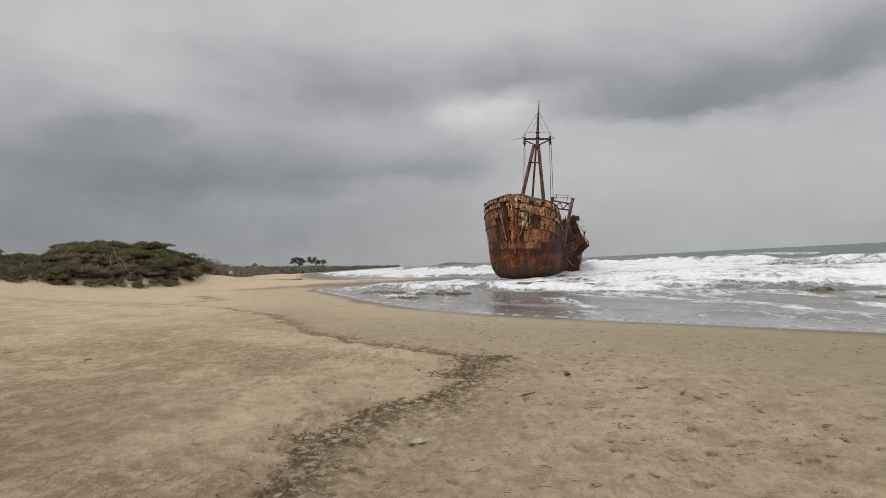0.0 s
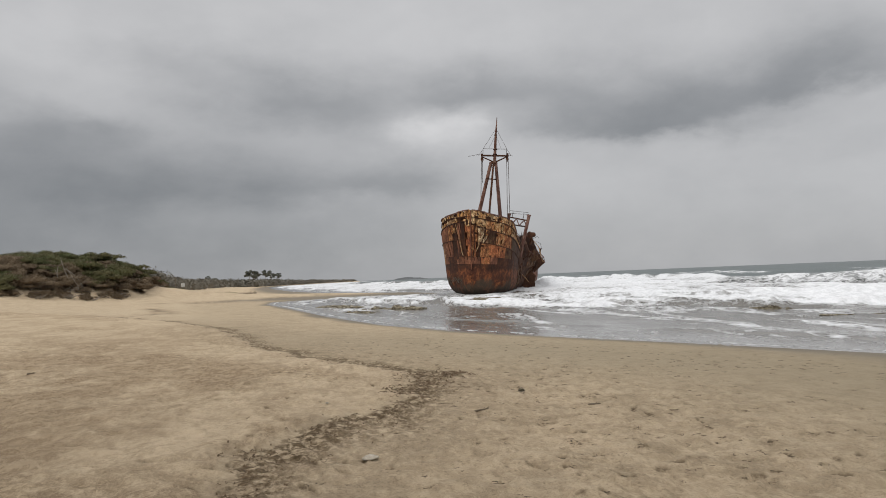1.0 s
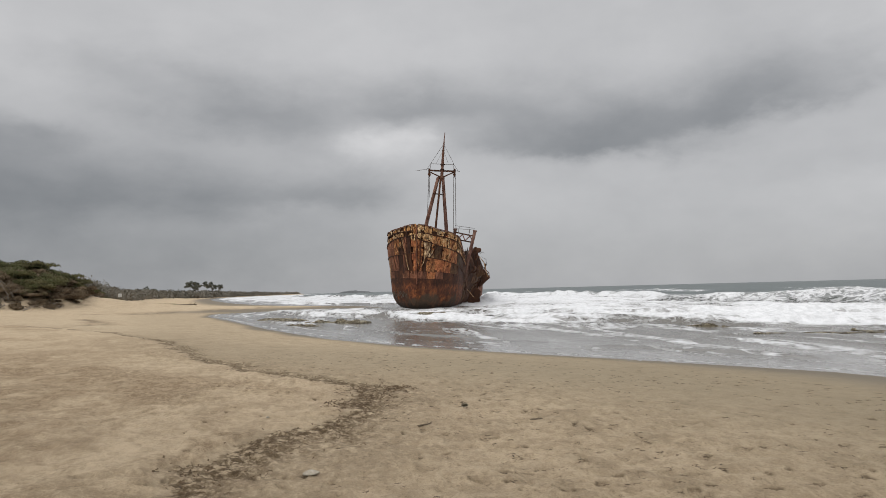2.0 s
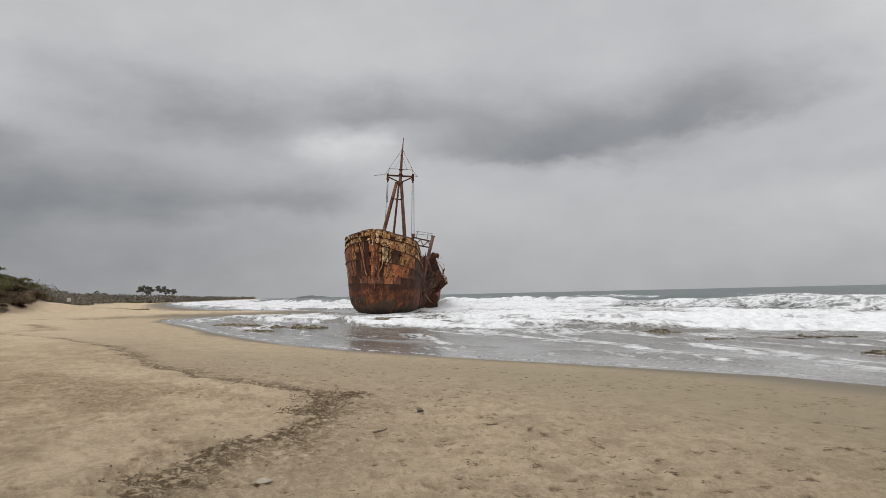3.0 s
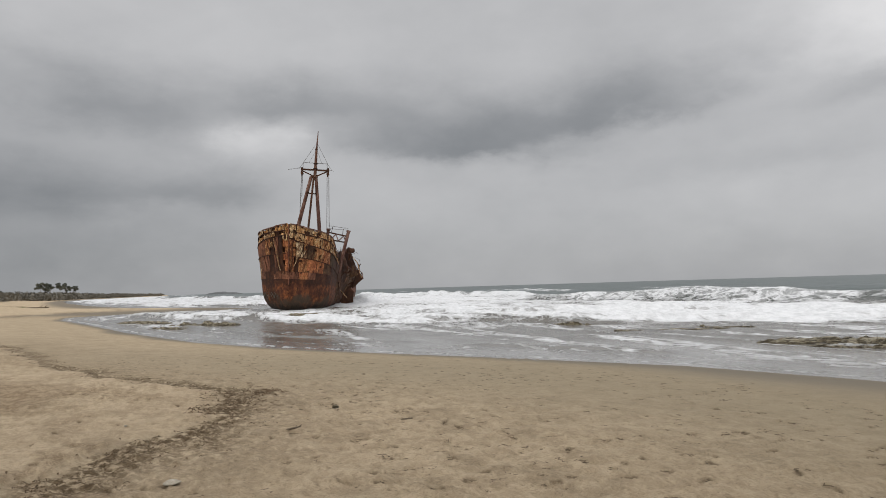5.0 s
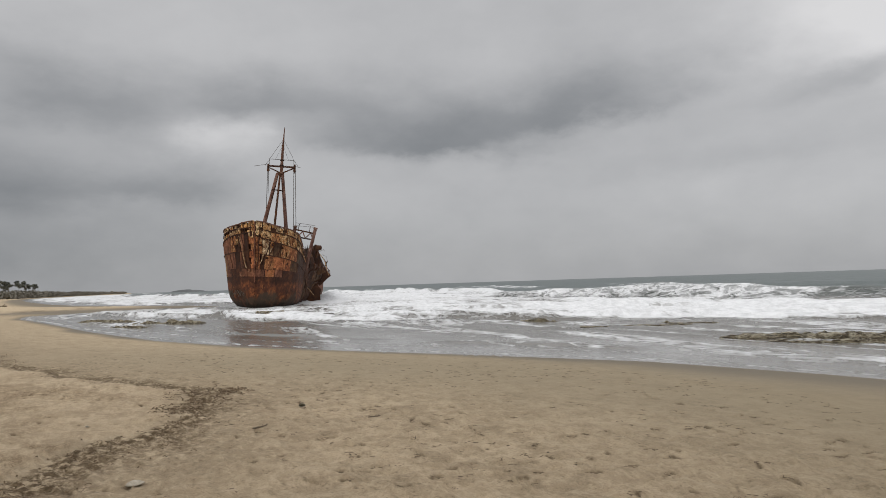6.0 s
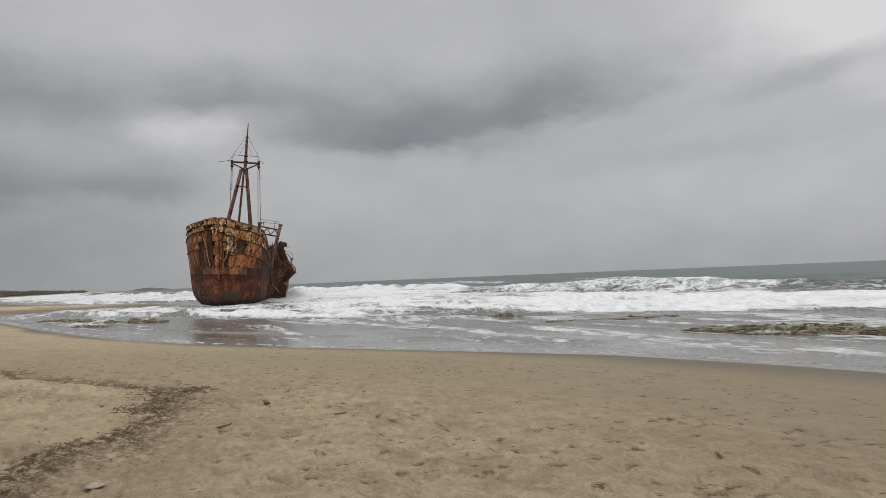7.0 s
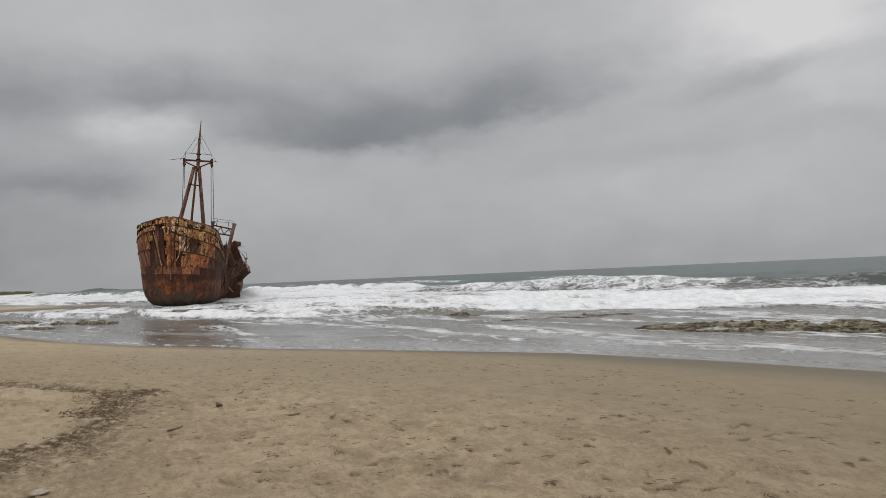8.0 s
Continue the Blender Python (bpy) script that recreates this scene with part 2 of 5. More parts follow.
def sand_material():
    k = Mat("sand")
    grain = k.noise(60, 4, 0.75)
    crumb = k.noise(22, 6, 0.75)
    patch = k.noise(0.9, 6, 0.62, (1, 0.8, 1), 0.4)
    mottle = k.noise(4.5, 6, 0.7, (1, 0.8, 1))
    base = k.ramp(patch, [(0.30, (0.408, 0.314, 0.207)), (0.52, (0.500, 0.390, 0.262)), (0.72, (0.570, 0.448, 0.304))])
    dry = k.ramp(k.noise(0.55, 8, 0.62, (1.1, 0.6, 1), 0.6), [(0.42, (0.245, 0.178, 0.112)), (0.485, (0.350, 0.270, 0.176)), (0.54, (0.560, 0.455, 0.318))])
    dry = k.mix(k.range(k.noise(5.5, 8, 0.80, (1, 0.4, 1), 0.5), 0.49, 0.56, 0.0, 0.50), dry, (0.215, 0.154, 0.094))
    dry = k.mix(k.range(k.noise(11, 7, 0.78, (1, 0.5, 1)), 0.51, 0.57, 0.0, 0.55), dry, (0.58, 0.462, 0.315))
    base = k.mix(k.attr("lobe"), base, dry)
    base = k.mix(k.range(mottle, 0.42, 0.66, 0.0, 0.36), base, (0.205, 0.150, 0.094))
    base = k.mix(k.range(k.noise(9, 7, 0.80, (1, 0.5, 1), 0.4), 0.52, 0.58, 0.0, 0.30), base, (0.185, 0.134, 0.082))
    base = k.mix(k.range(k.noise(10.5, 7, 0.80, (1, 0.5, 1), 0.4), 0.50, 0.42, 0.0, 0.60), base, (0.57, 0.452, 0.306))
    base = k.mix(k.range(k.noise(1.7, 7, 0.7, (1, 0.7, 1), 0.3), 0.50, 0.66, 0.0, 0.42), base, (0.195, 0.148, 0.095))
    base = k.mix(k.range(crumb, 0.53, 0.66, 0.0, 0.50), base, (0.120, 0.086, 0.053))
    base = k.mix(k.range(crumb, 0.46, 0.34, 0.0, 0.40), base, (0.37, 0.295, 0.20))
    base = k.mix(k.range(grain, 0.46, 0.64, 0.0, 0.45), base, (0.50, 0.402, 0.268))
    base = k.mix(k.range(k.noise(42, 5, 0.8), 0.54, 0.66, 0.0, 0.55), base, (0.135, 0.100, 0.064))
    base = k.mix(k.math("MULTIPLY", k.attr("crest"), k.range(k.noise(1.1, 7, 0.68), 0.34, 0.58, 0.10, 0.52)), base, (0.550, 0.446, 0.312))
    base = k.mix(k.math("MULTIPLY", k.attr("hollow"), k.range(k.noise(1.6, 7, 0.7, (1, 0.6, 1), 0.3), 0.34, 0.60, 0.10, 0.50)), base, (0.262, 0.190, 0.118))
    crust = k.noise(3.4, 8, 0.82, (1, 0.75, 1), 0.5)
    base = k.mix(k.range(crust, 0.515, 0.57, 0.0, 0.20), base, (0.200, 0.148, 0.094))
    base = k.mix(k.range(crust, 0.48, 0.43, 0.0, 0.30), base, (0.600, 0.486, 0.340))
    churn = k.math("MULTIPLY", k.attr("churn"), k.range(k.noise(9, 6, 0.72), 0.36, 0.56))
    base = k.mix(churn, base, k.ramp(k.noise(30, 4, 0.7), [(0.4, (0.088, 0.060, 0.034)), (0.62, (0.185, 0.134, 0.080))]))
    base = k.mix(k.math("MULTIPLY", k.attr("upper"), k.range(k.noise(0.35, 6, 0.65, (1, 0.5, 1), 0.4), 0.34, 0.60, 0.15, 0.62)), base, (0.510, 0.412, 0.285))
    base = k.mix(k.math("MULTIPLY", k.attr("packed"), 0.70), base, (0.305, 0.254, 0.174))
    # darker crescents of the prints, broken up by noise
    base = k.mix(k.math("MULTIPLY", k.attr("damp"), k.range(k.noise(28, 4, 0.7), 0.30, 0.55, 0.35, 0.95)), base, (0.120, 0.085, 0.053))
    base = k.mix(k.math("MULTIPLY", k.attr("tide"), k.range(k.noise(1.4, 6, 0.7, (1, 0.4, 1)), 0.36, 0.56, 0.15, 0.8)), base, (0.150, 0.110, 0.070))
    wet = k.attr("wet")
    base = k.mix(wet, base, (0.140, 0.116, 0.082))
    base = k.mix(k.attr("lobe"), base, k.mix(1.0, base, (1.0, 0.98, 0.96), "MULTIPLY"))
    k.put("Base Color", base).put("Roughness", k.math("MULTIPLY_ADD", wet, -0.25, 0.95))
    k.put("Specular IOR Level", k.math("MULTIPLY_ADD", wet, 0.10, 0.12))
    dryness = k.math("SUBTRACT", 1.0, wet, clamp=True)
    relief = k.math("ADD", k.math("MULTIPLY", k.noise(7, 7, 0.72), 1.0), k.math("MULTIPLY", crumb, 0.4))
    k.bump(k.math("MULTIPLY", relief, dryness), 0.9, 0.075)
    k.bump(k.math("MULTIPLY", grain, dryness), 0.9, 0.014)
    return k.m


def water_material():
    k = Mat("sea_water")
    foam_in = k.attr("foam")
    deep, rough = k.attr("deep"), k.attr("rough")
    fine = k.noise(1.5, 10, 0.74, (1.0, 0.5, 1), 1.0)
    web = k.math("ABSOLUTE", k.math("SUBTRACT", k.noise(0.8, 7, 0.62, (1.5, 0.6, 1), 0.9), 0.5))
    cell = k.range(web, 0.10, 0.0)
    lace = k.math("ADD", k.math("MULTIPLY", fine, 0.80), k.math("MULTIPLY", cell, 0.30))
    foam = k.math("MULTIPLY", k.math("SUBTRACT", k.math("ADD", foam_in, lace), 1.00), 2.7, clamp=True)
    body = k.mix(deep, (0.125, 0.115, 0.098), (0.104, 0.122, 0.120))
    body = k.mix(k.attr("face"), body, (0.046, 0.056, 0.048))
    # milky wash, with the shallows' sky sheen put into the colour too
    body = k.mix(k.attr("milk"), body, (0.250, 0.240, 0.226))
    k.put("Specular IOR Level", k.math("MULTIPLY_ADD", deep, -0.32, 0.5))
    white = k.mix(k.range(k.noise(2.6, 9, 0.75, (1, 0.6, 1)), 0.35, 0.62), (0.56, 0.565, 0.57), (0.74, 0.745, 0.75))
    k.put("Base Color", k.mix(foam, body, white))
    k.put("Roughness", k.math("MULTIPLY_ADD", foam, 0.75, k.math("ADD", k.math("MULTIPLY_ADD", rough, 0.12, 0.05), k.math("MULTIPLY", deep, 0.22))))
    k.put("IOR", 1.33)
    waves = k.math("MULTIPLY", k.noise(1.3, 6, 0.6, (1, 0.4, 1), 0.4), rough)
    k.bump(k.math("ADD", waves, k.math("MULTIPLY", foam, 0.5)), 0.6, 0.14)
    k.bump(k.math("MULTIPLY", k.noise(7, 5, 0.65, (1, 0.5, 1)), k.math("MULTIPLY_ADD", rough, 0.8, 0.2)), 0.35, 0.03)
    k.bump(k.math("MULTIPLY", k.noise(4, 9, 0.8), foam), 0.4, 0.06)
    return k.m


def rust_material(name, stops, paint, amount, dark, growth=False, veins=0.0, scars=0.0):
    """Rusted plate: brown to ochre scale, paint left in flakes, run-off streaks."""
    k = Mat(name)
    body = k.noise(1.1, 7, 0.68, (1, 1, 0.7), 0.5)
    col = k.ramp(body, stops)
    col = k.mix(k.range(k.random(), 0.0, 1.0, 0.0, 0.28), col, k.ramp(k.noise(3.0, 6, 0.7), [(0.35, (0.055, 0.024, 0.014)), (0.65, (0.30, 0.115, 0.040))]))
    flake = k.range(k.math("ADD", k.noise(2.8, 8, 0.72, (1, 1, 0.6), 0.8), k.math("MULTIPLY", k.random(), 0.12)), 0.62 - amount, 0.68 - amount)
    col = k.mix(flake, col, k.ramp(k.noise(1.3, 5, 0.7, (1, 1, 0.8), 0.6), [(0.44, tuple(0.62 * v * w for v, w in zip(paint, (1.0, 0.74, 0.55)))), (0.54, paint)]))
    streak = k.range(k.noise(5.0, 4, 0.6, (1, 1, 0.09)), 0.50, 0.66)
    col = k.mix(k.math("MULTIPLY", streak, dark), col, (0.050, 0.022, 0.014))
    pit = k.range(k.noise(6.5, 7, 0.78, (1, 1, 0.7)), 0.53, 0.64)
    col = k.mix(k.math("MULTIPLY", pit, 0.65), col, (0.026, 0.013, 0.010))
    if veins:
        crack = k.math("ABSOLUTE", k.math("SUBTRACT", k.noise(2.6, 6, 0.65, (1, 1, 0.8), 0.9), 0.5))
        col = k.mix(k.range(crack, 0.035, 0.008, 0.0, veins), col, (0.045, 0.018, 0.010))
    if scars:
        scar = k.range(k.noise(3.6, 5, 0.62, (1, 1, 0.34), 0.7), 0.515, 0.575)
        col = k.mix(k.math("MULTIPLY", scar, scars), col, (0.040, 0.017, 0.010))
    if growth:
        up = k.t.nodes.new("ShaderNodeSeparateXYZ")
        k.t.links.new(k.c.outputs["Object"], up.inputs[0])
        level = k.math("MULTIPLY_ADD", k.noise(1.6, 6, 0.7), 1.8, up.outputs[2])
        col = k.mix(k.math("MULTIPLY", k.range(level, 3.3, 2.7), k.range(k.noise(0.5, 4, 0.6), 0.45, 0.60, 0.0, 0.75)), col, (0.075, 0.062, 0.045))
        col = k.mix(k.range(level, 2.2, 1.6, 0.0, 0.9), col, (0.024, 0.019, 0.014))
        col = k.mix(k.range(level, 3.7, 4.3, 0.0, 0.75), col, (0.034, 0.018, 0.013))
    k.put("Base Color", col).put("Roughness", 0.88).put("Metallic", 0.0).put("Specular IOR Level", 0.25)
    k.bump(k.noise(6, 8, 0.75), 0.8, 0.06)
    k.bump(k.math("MULTIPLY", flake, -1.0), 0.5, 0.02)
    return k.m


def leaf_material(name, dark, mid, dry):
    k = Mat(name)
    col = k.ramp(k.island(), [(0.0, dark), (0.6, mid), (1.0, dry)])
    col = k.mix(k.range(k.noise(0.55, 3, 0.5), 0.35, 0.68), col, dry)
    col = k.mix(k.math("MULTIPLY", k.random(), 0.4), col, mid)
    k.put("Base Color", col).put("Roughness", 0.7).put("Specular IOR Level", 0.2)
    return k.m


def plain_material(name, a, b, scale, rough=0.85, relief=0.02, stretch=(1, 1, 1)):
    k = Mat(name)
    n = k.noise(scale, 7, 0.68, stretch, 0.3)
    col = k.ramp(n, [(0.32, a), (0.68, b)])
    col = k.mix(k.range(k.noise(scale * 7, 4, 0.7), 0.45, 0.75, 0, 0.4), col, tuple(v * 0.5 for v in a))
    k.put("Base Color", col).put("Roughness", rough).put("Specular IOR Level", 0.3)
    k.bump(k.noise(scale * 4, 7, 0.7, stretch), 0.7, relief)
    return k.m


def rock_material():
    """Layered beach rock: dark wet seams, brown body, pale crust."""
    k = Mat("beach_rock")
    n = k.noise(3.2, 9, 0.75, (1, 1, 5), 0.6)
    col = k.ramp(n, [(0.36, (0.018, 0.014, 0.009)), (0.47, (0.085, 0.066, 0.038)), (0.54, (0.25, 0.205, 0.130)), (0.61, (0.50, 0.455, 0.345))])
    col = k.mix(k.range(k.noise(14, 6, 0.75), 0.50, 0.64, 0, 0.8), col, (0.030, 0.025, 0.015))
    col = k.mix(k.range(k.noise(5.5, 8, 0.75, (1, 1, 2)), 0.51, 0.59, 0, 0.85), col, (0.46, 0.42, 0.32))
    k.put("Base Color", col).put("Roughness", 0.7).put("Specular IOR Level", 0.3)
    k.bump(k.noise(9, 9, 0.78, (1, 1, 3)), 1.0, 0.12)
    return k.m


SAND = sand_material()
WATER = water_material()
RUST_HULL = rust_material("rusted_hull", [(0.36, (0.038, 0.019, 0.014)), (0.50, (0.105, 0.037, 0.022)), (0.62, (0.36, 0.115, 0.042))], (0.36, 0.14, 0.05), -0.04, 0.5, True)
RUST_PLATE = rust_material("rusted_plate", [(0.34, (0.060, 0.026, 0.017)), (0.46, (0.330, 0.105, 0.046)), (0.60, (0.60, 0.220, 0.088))], (0.66, 0.36, 0.16), 0.02, 0.5, False, 0.6, 0.35)
RUST_MID = rust_material("flaking_plate", [(0.34, (0.060, 0.025, 0.015)), (0.46, (0.300, 0.112, 0.046)), (0.60, (0.58, 0.245, 0.094))], (0.80, 0.50, 0.24), 0.06, 0.7, False, 0.7, 0.5)
RUST_BROWN = rust_material("brown_plate", [(0.34, (0.070, 0.034, 0.024)), (0.48, (0.220, 0.090, 0.054)), (0.62, (0.36, 0.155, 0.088))], (0.40, 0.25, 0.15), -0.06, 0.6, False, 0.3, 0.2)
RUST_GREEN = rust_material("weathered_plate", [(0.34, (0.034, 0.024, 0.016)), (0.50, (0.088, 0.056, 0.032)), (0.66, (0.20, 0.100, 0.048))], (0.30, 0.22, 0.12), -0.07, 0.7, False, 0.5, 0.5)
RUST_CREAM = rust_material("cream_paint_plate", [(0.34, (0.160, 0.075, 0.040)), (0.48, (0.36, 0.205, 0.105)), (0.62, (0.54, 0.36, 0.20))], (0.82, 0.62, 0.38), 0.06, 0.7, False, 0.5, 0.45)
RUST_BULWARK = rust_material("flaking_bulwark", [(0.34, (0.170, 0.056, 0.020)), (0.47, (0.50, 0.200, 0.066)), (0.60, (0.74, 0.42, 0.160))], (0.92, 0.64, 0.34), 0.085, 0.6, False, 0.75, 0.70)
# dark rust for frames and fittings; also puts the hull's inner shade in colour
RUST_DARK = rust_material("dark_rust_and_shade", [(0.30, (0.016, 0.009, 0.007)), (0.55, (0.042, 0.020, 0.013)), (0.7, (0.090, 0.036, 0.019))], (0.12, 0.055, 0.025), -0.12, 0.5)
RUST_MAST = rust_material("rusted_mast", [(0.30, (0.056, 0.030, 0.025)), (0.48, (0.140, 0.072, 0.058)), (0.64, (0.27, 0.165, 0.130))], (0.32, 0.22, 0.17), -0.02, 0.5)
WIRE = plain_material("rusted_wire", (0.06, 0.05, 0.045), (0.13, 0.11, 0.10), 3.0)
ROCK = rock_material()
SCRUB = leaf_material("scrub_leaf", (0.032, 0.039, 0.015), (0.078, 0.088, 0.030), (0.120, 0.104, 0.050))
TWIGGY = leaf_material("scrub_brown", (0.056, 0.038, 0.024), (0.118, 0.084, 0.050), (0.180, 0.132, 0.082))
# needles paled and greyed: the haze of distance is part of this colour
PINE = leaf_material("hazed_pine_needles", (0.085, 0.092, 0.076), (0.120, 0.126, 0.102), (0.145, 0.146, 0.120))
# leaf tones lifted so that far haze sits in the colour itself
FAR_SCRUB = leaf_material("hazed_scrub_leaf", (0.112, 0.101, 0.080), (0.138, 0.127, 0.101), (0.165, 0.150, 0.122))
GRASS = leaf_material("beach_grass_blade", (0.100, 0.110, 0.048), (0.165, 0.172, 0.078), (0.235, 0.215, 0.115))
BARK = plain_material("dead_wood", (0.13, 0.105, 0.080), (0.30, 0.26, 0.21), 4.0)
WEED = plain_material("dry_seaweed", (0.055, 0.035, 0.019), (0.170, 0.110, 0.058), 9.0)
WEED_DARK = plain_material("damp_seaweed", (0.065, 0.045, 0.028), (0.165, 0.118, 0.072), 9.0)
WOOD = plain_material("driftwood", (0.10, 0.075, 0.050), (0.22, 0.17, 0.12), 6.0)
SHELL = plain_material("white_shell", (0.25, 0.22, 0.17), (0.48, 0.43, 0.35), 12.0, 0.6, 0.004)
PAINT = plain_material("white_paint", (0.42, 0.42, 0.40), (0.62, 0.62, 0.59), 3.0)
# far land greyed and blued, its haze put into the base colour
HILL = plain_material("hazed_far_land", (0.092, 0.097, 0.098), (0.130, 0.135, 0.136), 0.05, 0.95, 0.5)

# ---- the beach and the sea ----
SHORE = [(16, -300), (14.2, -40), (13.6, 2), (12.9, 7.9), (12.4, 10.6), (11.3, 14.4), (8.6, 18.9), (6.6, 22), (3.9, 26.7), (1.4, 32.5),
         (-1.7, 44), (-5, 60), (-8.2, 74), (-8.6, 82), (-5, 88), (3, 90), (9, 90), (10.5, 94), (8, 108), (0, 122), (-8, 148), (-16, 190),
         (-32, 300), (-50, 450), (-62, 600), (-60, 900), (-40, 1300), (20, 1800)]
SHORE_END = [(-200, 2600), (-4900, 2600), (-4900, -4900), (16, -4900)]
SURF = [(27, -300), (27, 5), (26, 20), (21, 29), (14, 37), (9, 40), (4, 50), (-3, 66), (-6, 76), (-5, 86), (3, 88), (10, 88), (13, 96), (10, 112), (1, 126),
        (-7, 152), (-14, 192), (-30, 302), (-48, 452), (-60, 602), (-57, 902), (-36, 1302), (26, 1802)]
BREAKERS = [(60, -300), (50, 0), (46, 35), (44, 57), (46, 80), (52, 110), (62, 150), (54, 220), (24, 320), (4, 450), (-6, 600), (-4, 900), (20, 1400), (90, 1900)]
LAND_END = [(-4900, 1900), (-4900, -300)]
LOBE = [(-1.6, -30), (-1.3, 2), (-1.12, 5.3), (-1.05, 6.4), (-0.3, 7.8), (0.45, 9.6), (0.9, 11.3), (1.15, 12.2), (0.5, 13.6), (-1.2, 16.9), (-2.9, 22), (-5.1, 30.6),
        (-8.5, 38), (-12.9, 44.3), (-22, 56)]
LOBE_END = [(-60, 70), (-60, -30)]


# low scarps higher up the beach, laid on flat as faint dark bands
SCARP_FAR = [(-18.7, 81.5), (-16.0, 83.0), (-13.2, 88.0), (-9.8, 91.5), (-5.4, 99)]
SCARP_NEAR = [(-15.7, 43.5), (-13.7, 45.6), (-12.7, 48.1), (-12.2, 52.6), (-16.2, 63.5)]


def on_bearing(az, r):
    return (r * math.sin(radians(az)), r * math.cos(radians(az)))


DUNE = [on_bearing(a, r) for a, r in ((-75, 60), (-45, 78), (-30, 84), (-26.8, 86), (-23.6, 88), (-20, 90), (-16.5, 95), (-14.5, 106), (-13.2, 126), (-12.4, 155), (-10.8, 250), (-9.8, 400), (-9, 600))]
DUNE_END = [(-150, 1500), (-4900, 1500), (-4900, 0)]

_rng = np.random.default_rng(5)
# dents: feet and paws on the trodden sand below the wrack line, in strings
DENTS = []
for _ in range(30):
    px, py, head = _rng.uniform(-0.5, 9), _rng.uniform(3.2, 22), _rng.uniform(0, 6.28)
    for i in range(_rng.integers(5, 14)):
        px, py, head = px + 0.55 * math.sin(head), py + 0.55 * math.cos(head), head + _rng.normal(0, 0.25)
        DENTS.append((px + _rng.normal(0, 0.07), py + _rng.normal(0, 0.07), head + _rng.normal(0, 0.3), _rng.uniform(0.035, 0.055), _rng.uniform(0.07, 0.12), _rng.uniform(0.014, 0.028)))
for _ in range(900):
    DENTS.append((_rng.uniform(-1, 9.5), _rng.uniform(3, 24), _rng.uniform(0, 6.28), _rng.uniform(0.025, 0.045), _rng.uniform(0.04, 0.10), _rng.uniform(0.010, 0.022)))


# single prints that stand out, and a hoof-like ring
for px, py, head in ((4.33, 4.3, 1.5), (4.4, 4.26, 1.5), (4.23, 3.89, 1.3), (6.26, 5.14, 1.5), (6.66, 5.16, 1.4), (4.64, 4.36, 1.4), (4.63, 4.04, 1.6), (3.75, 4.3, 1.3), (6.07, 6.3, 1.5),
                     (4.35, 5.17, 1.4), (2.19, 5.05, 1.1), (2.17, 6.77, 0.9), (2.05, 6.22, 1.2), (2.2, 5.6, 1.0), (3.54, 6.11, 1.1), (2.4, 4.61, 0.8), (1.86, 9.37, 1.2)):
    DENTS.append((px, py, head, 0.035, 0.095, 0.028))
for k in range(9):
    a = 0.6 + 4.6 * k / 8
    DENTS.append((3.4 + 0.085 * math.cos(a), 4.29 + 0.10 * math.sin(a), -a, 0.022, 0.05, 0.024))
PRINT_MARKS = {}


def shore_gap(x, y):
    return signed_gap(x, y, SHORE, SHORE_END)


def lobe_gap(x, y):
    wob = (fbm(x * 1.3, y * 1.3, 21, 4) - 0.5) * 0.9 + (fbm(x * 6, y * 6, 22, 3) - 0.5) * 0.22
    return signed_gap(x, y, LOBE, LOBE_END) + wob


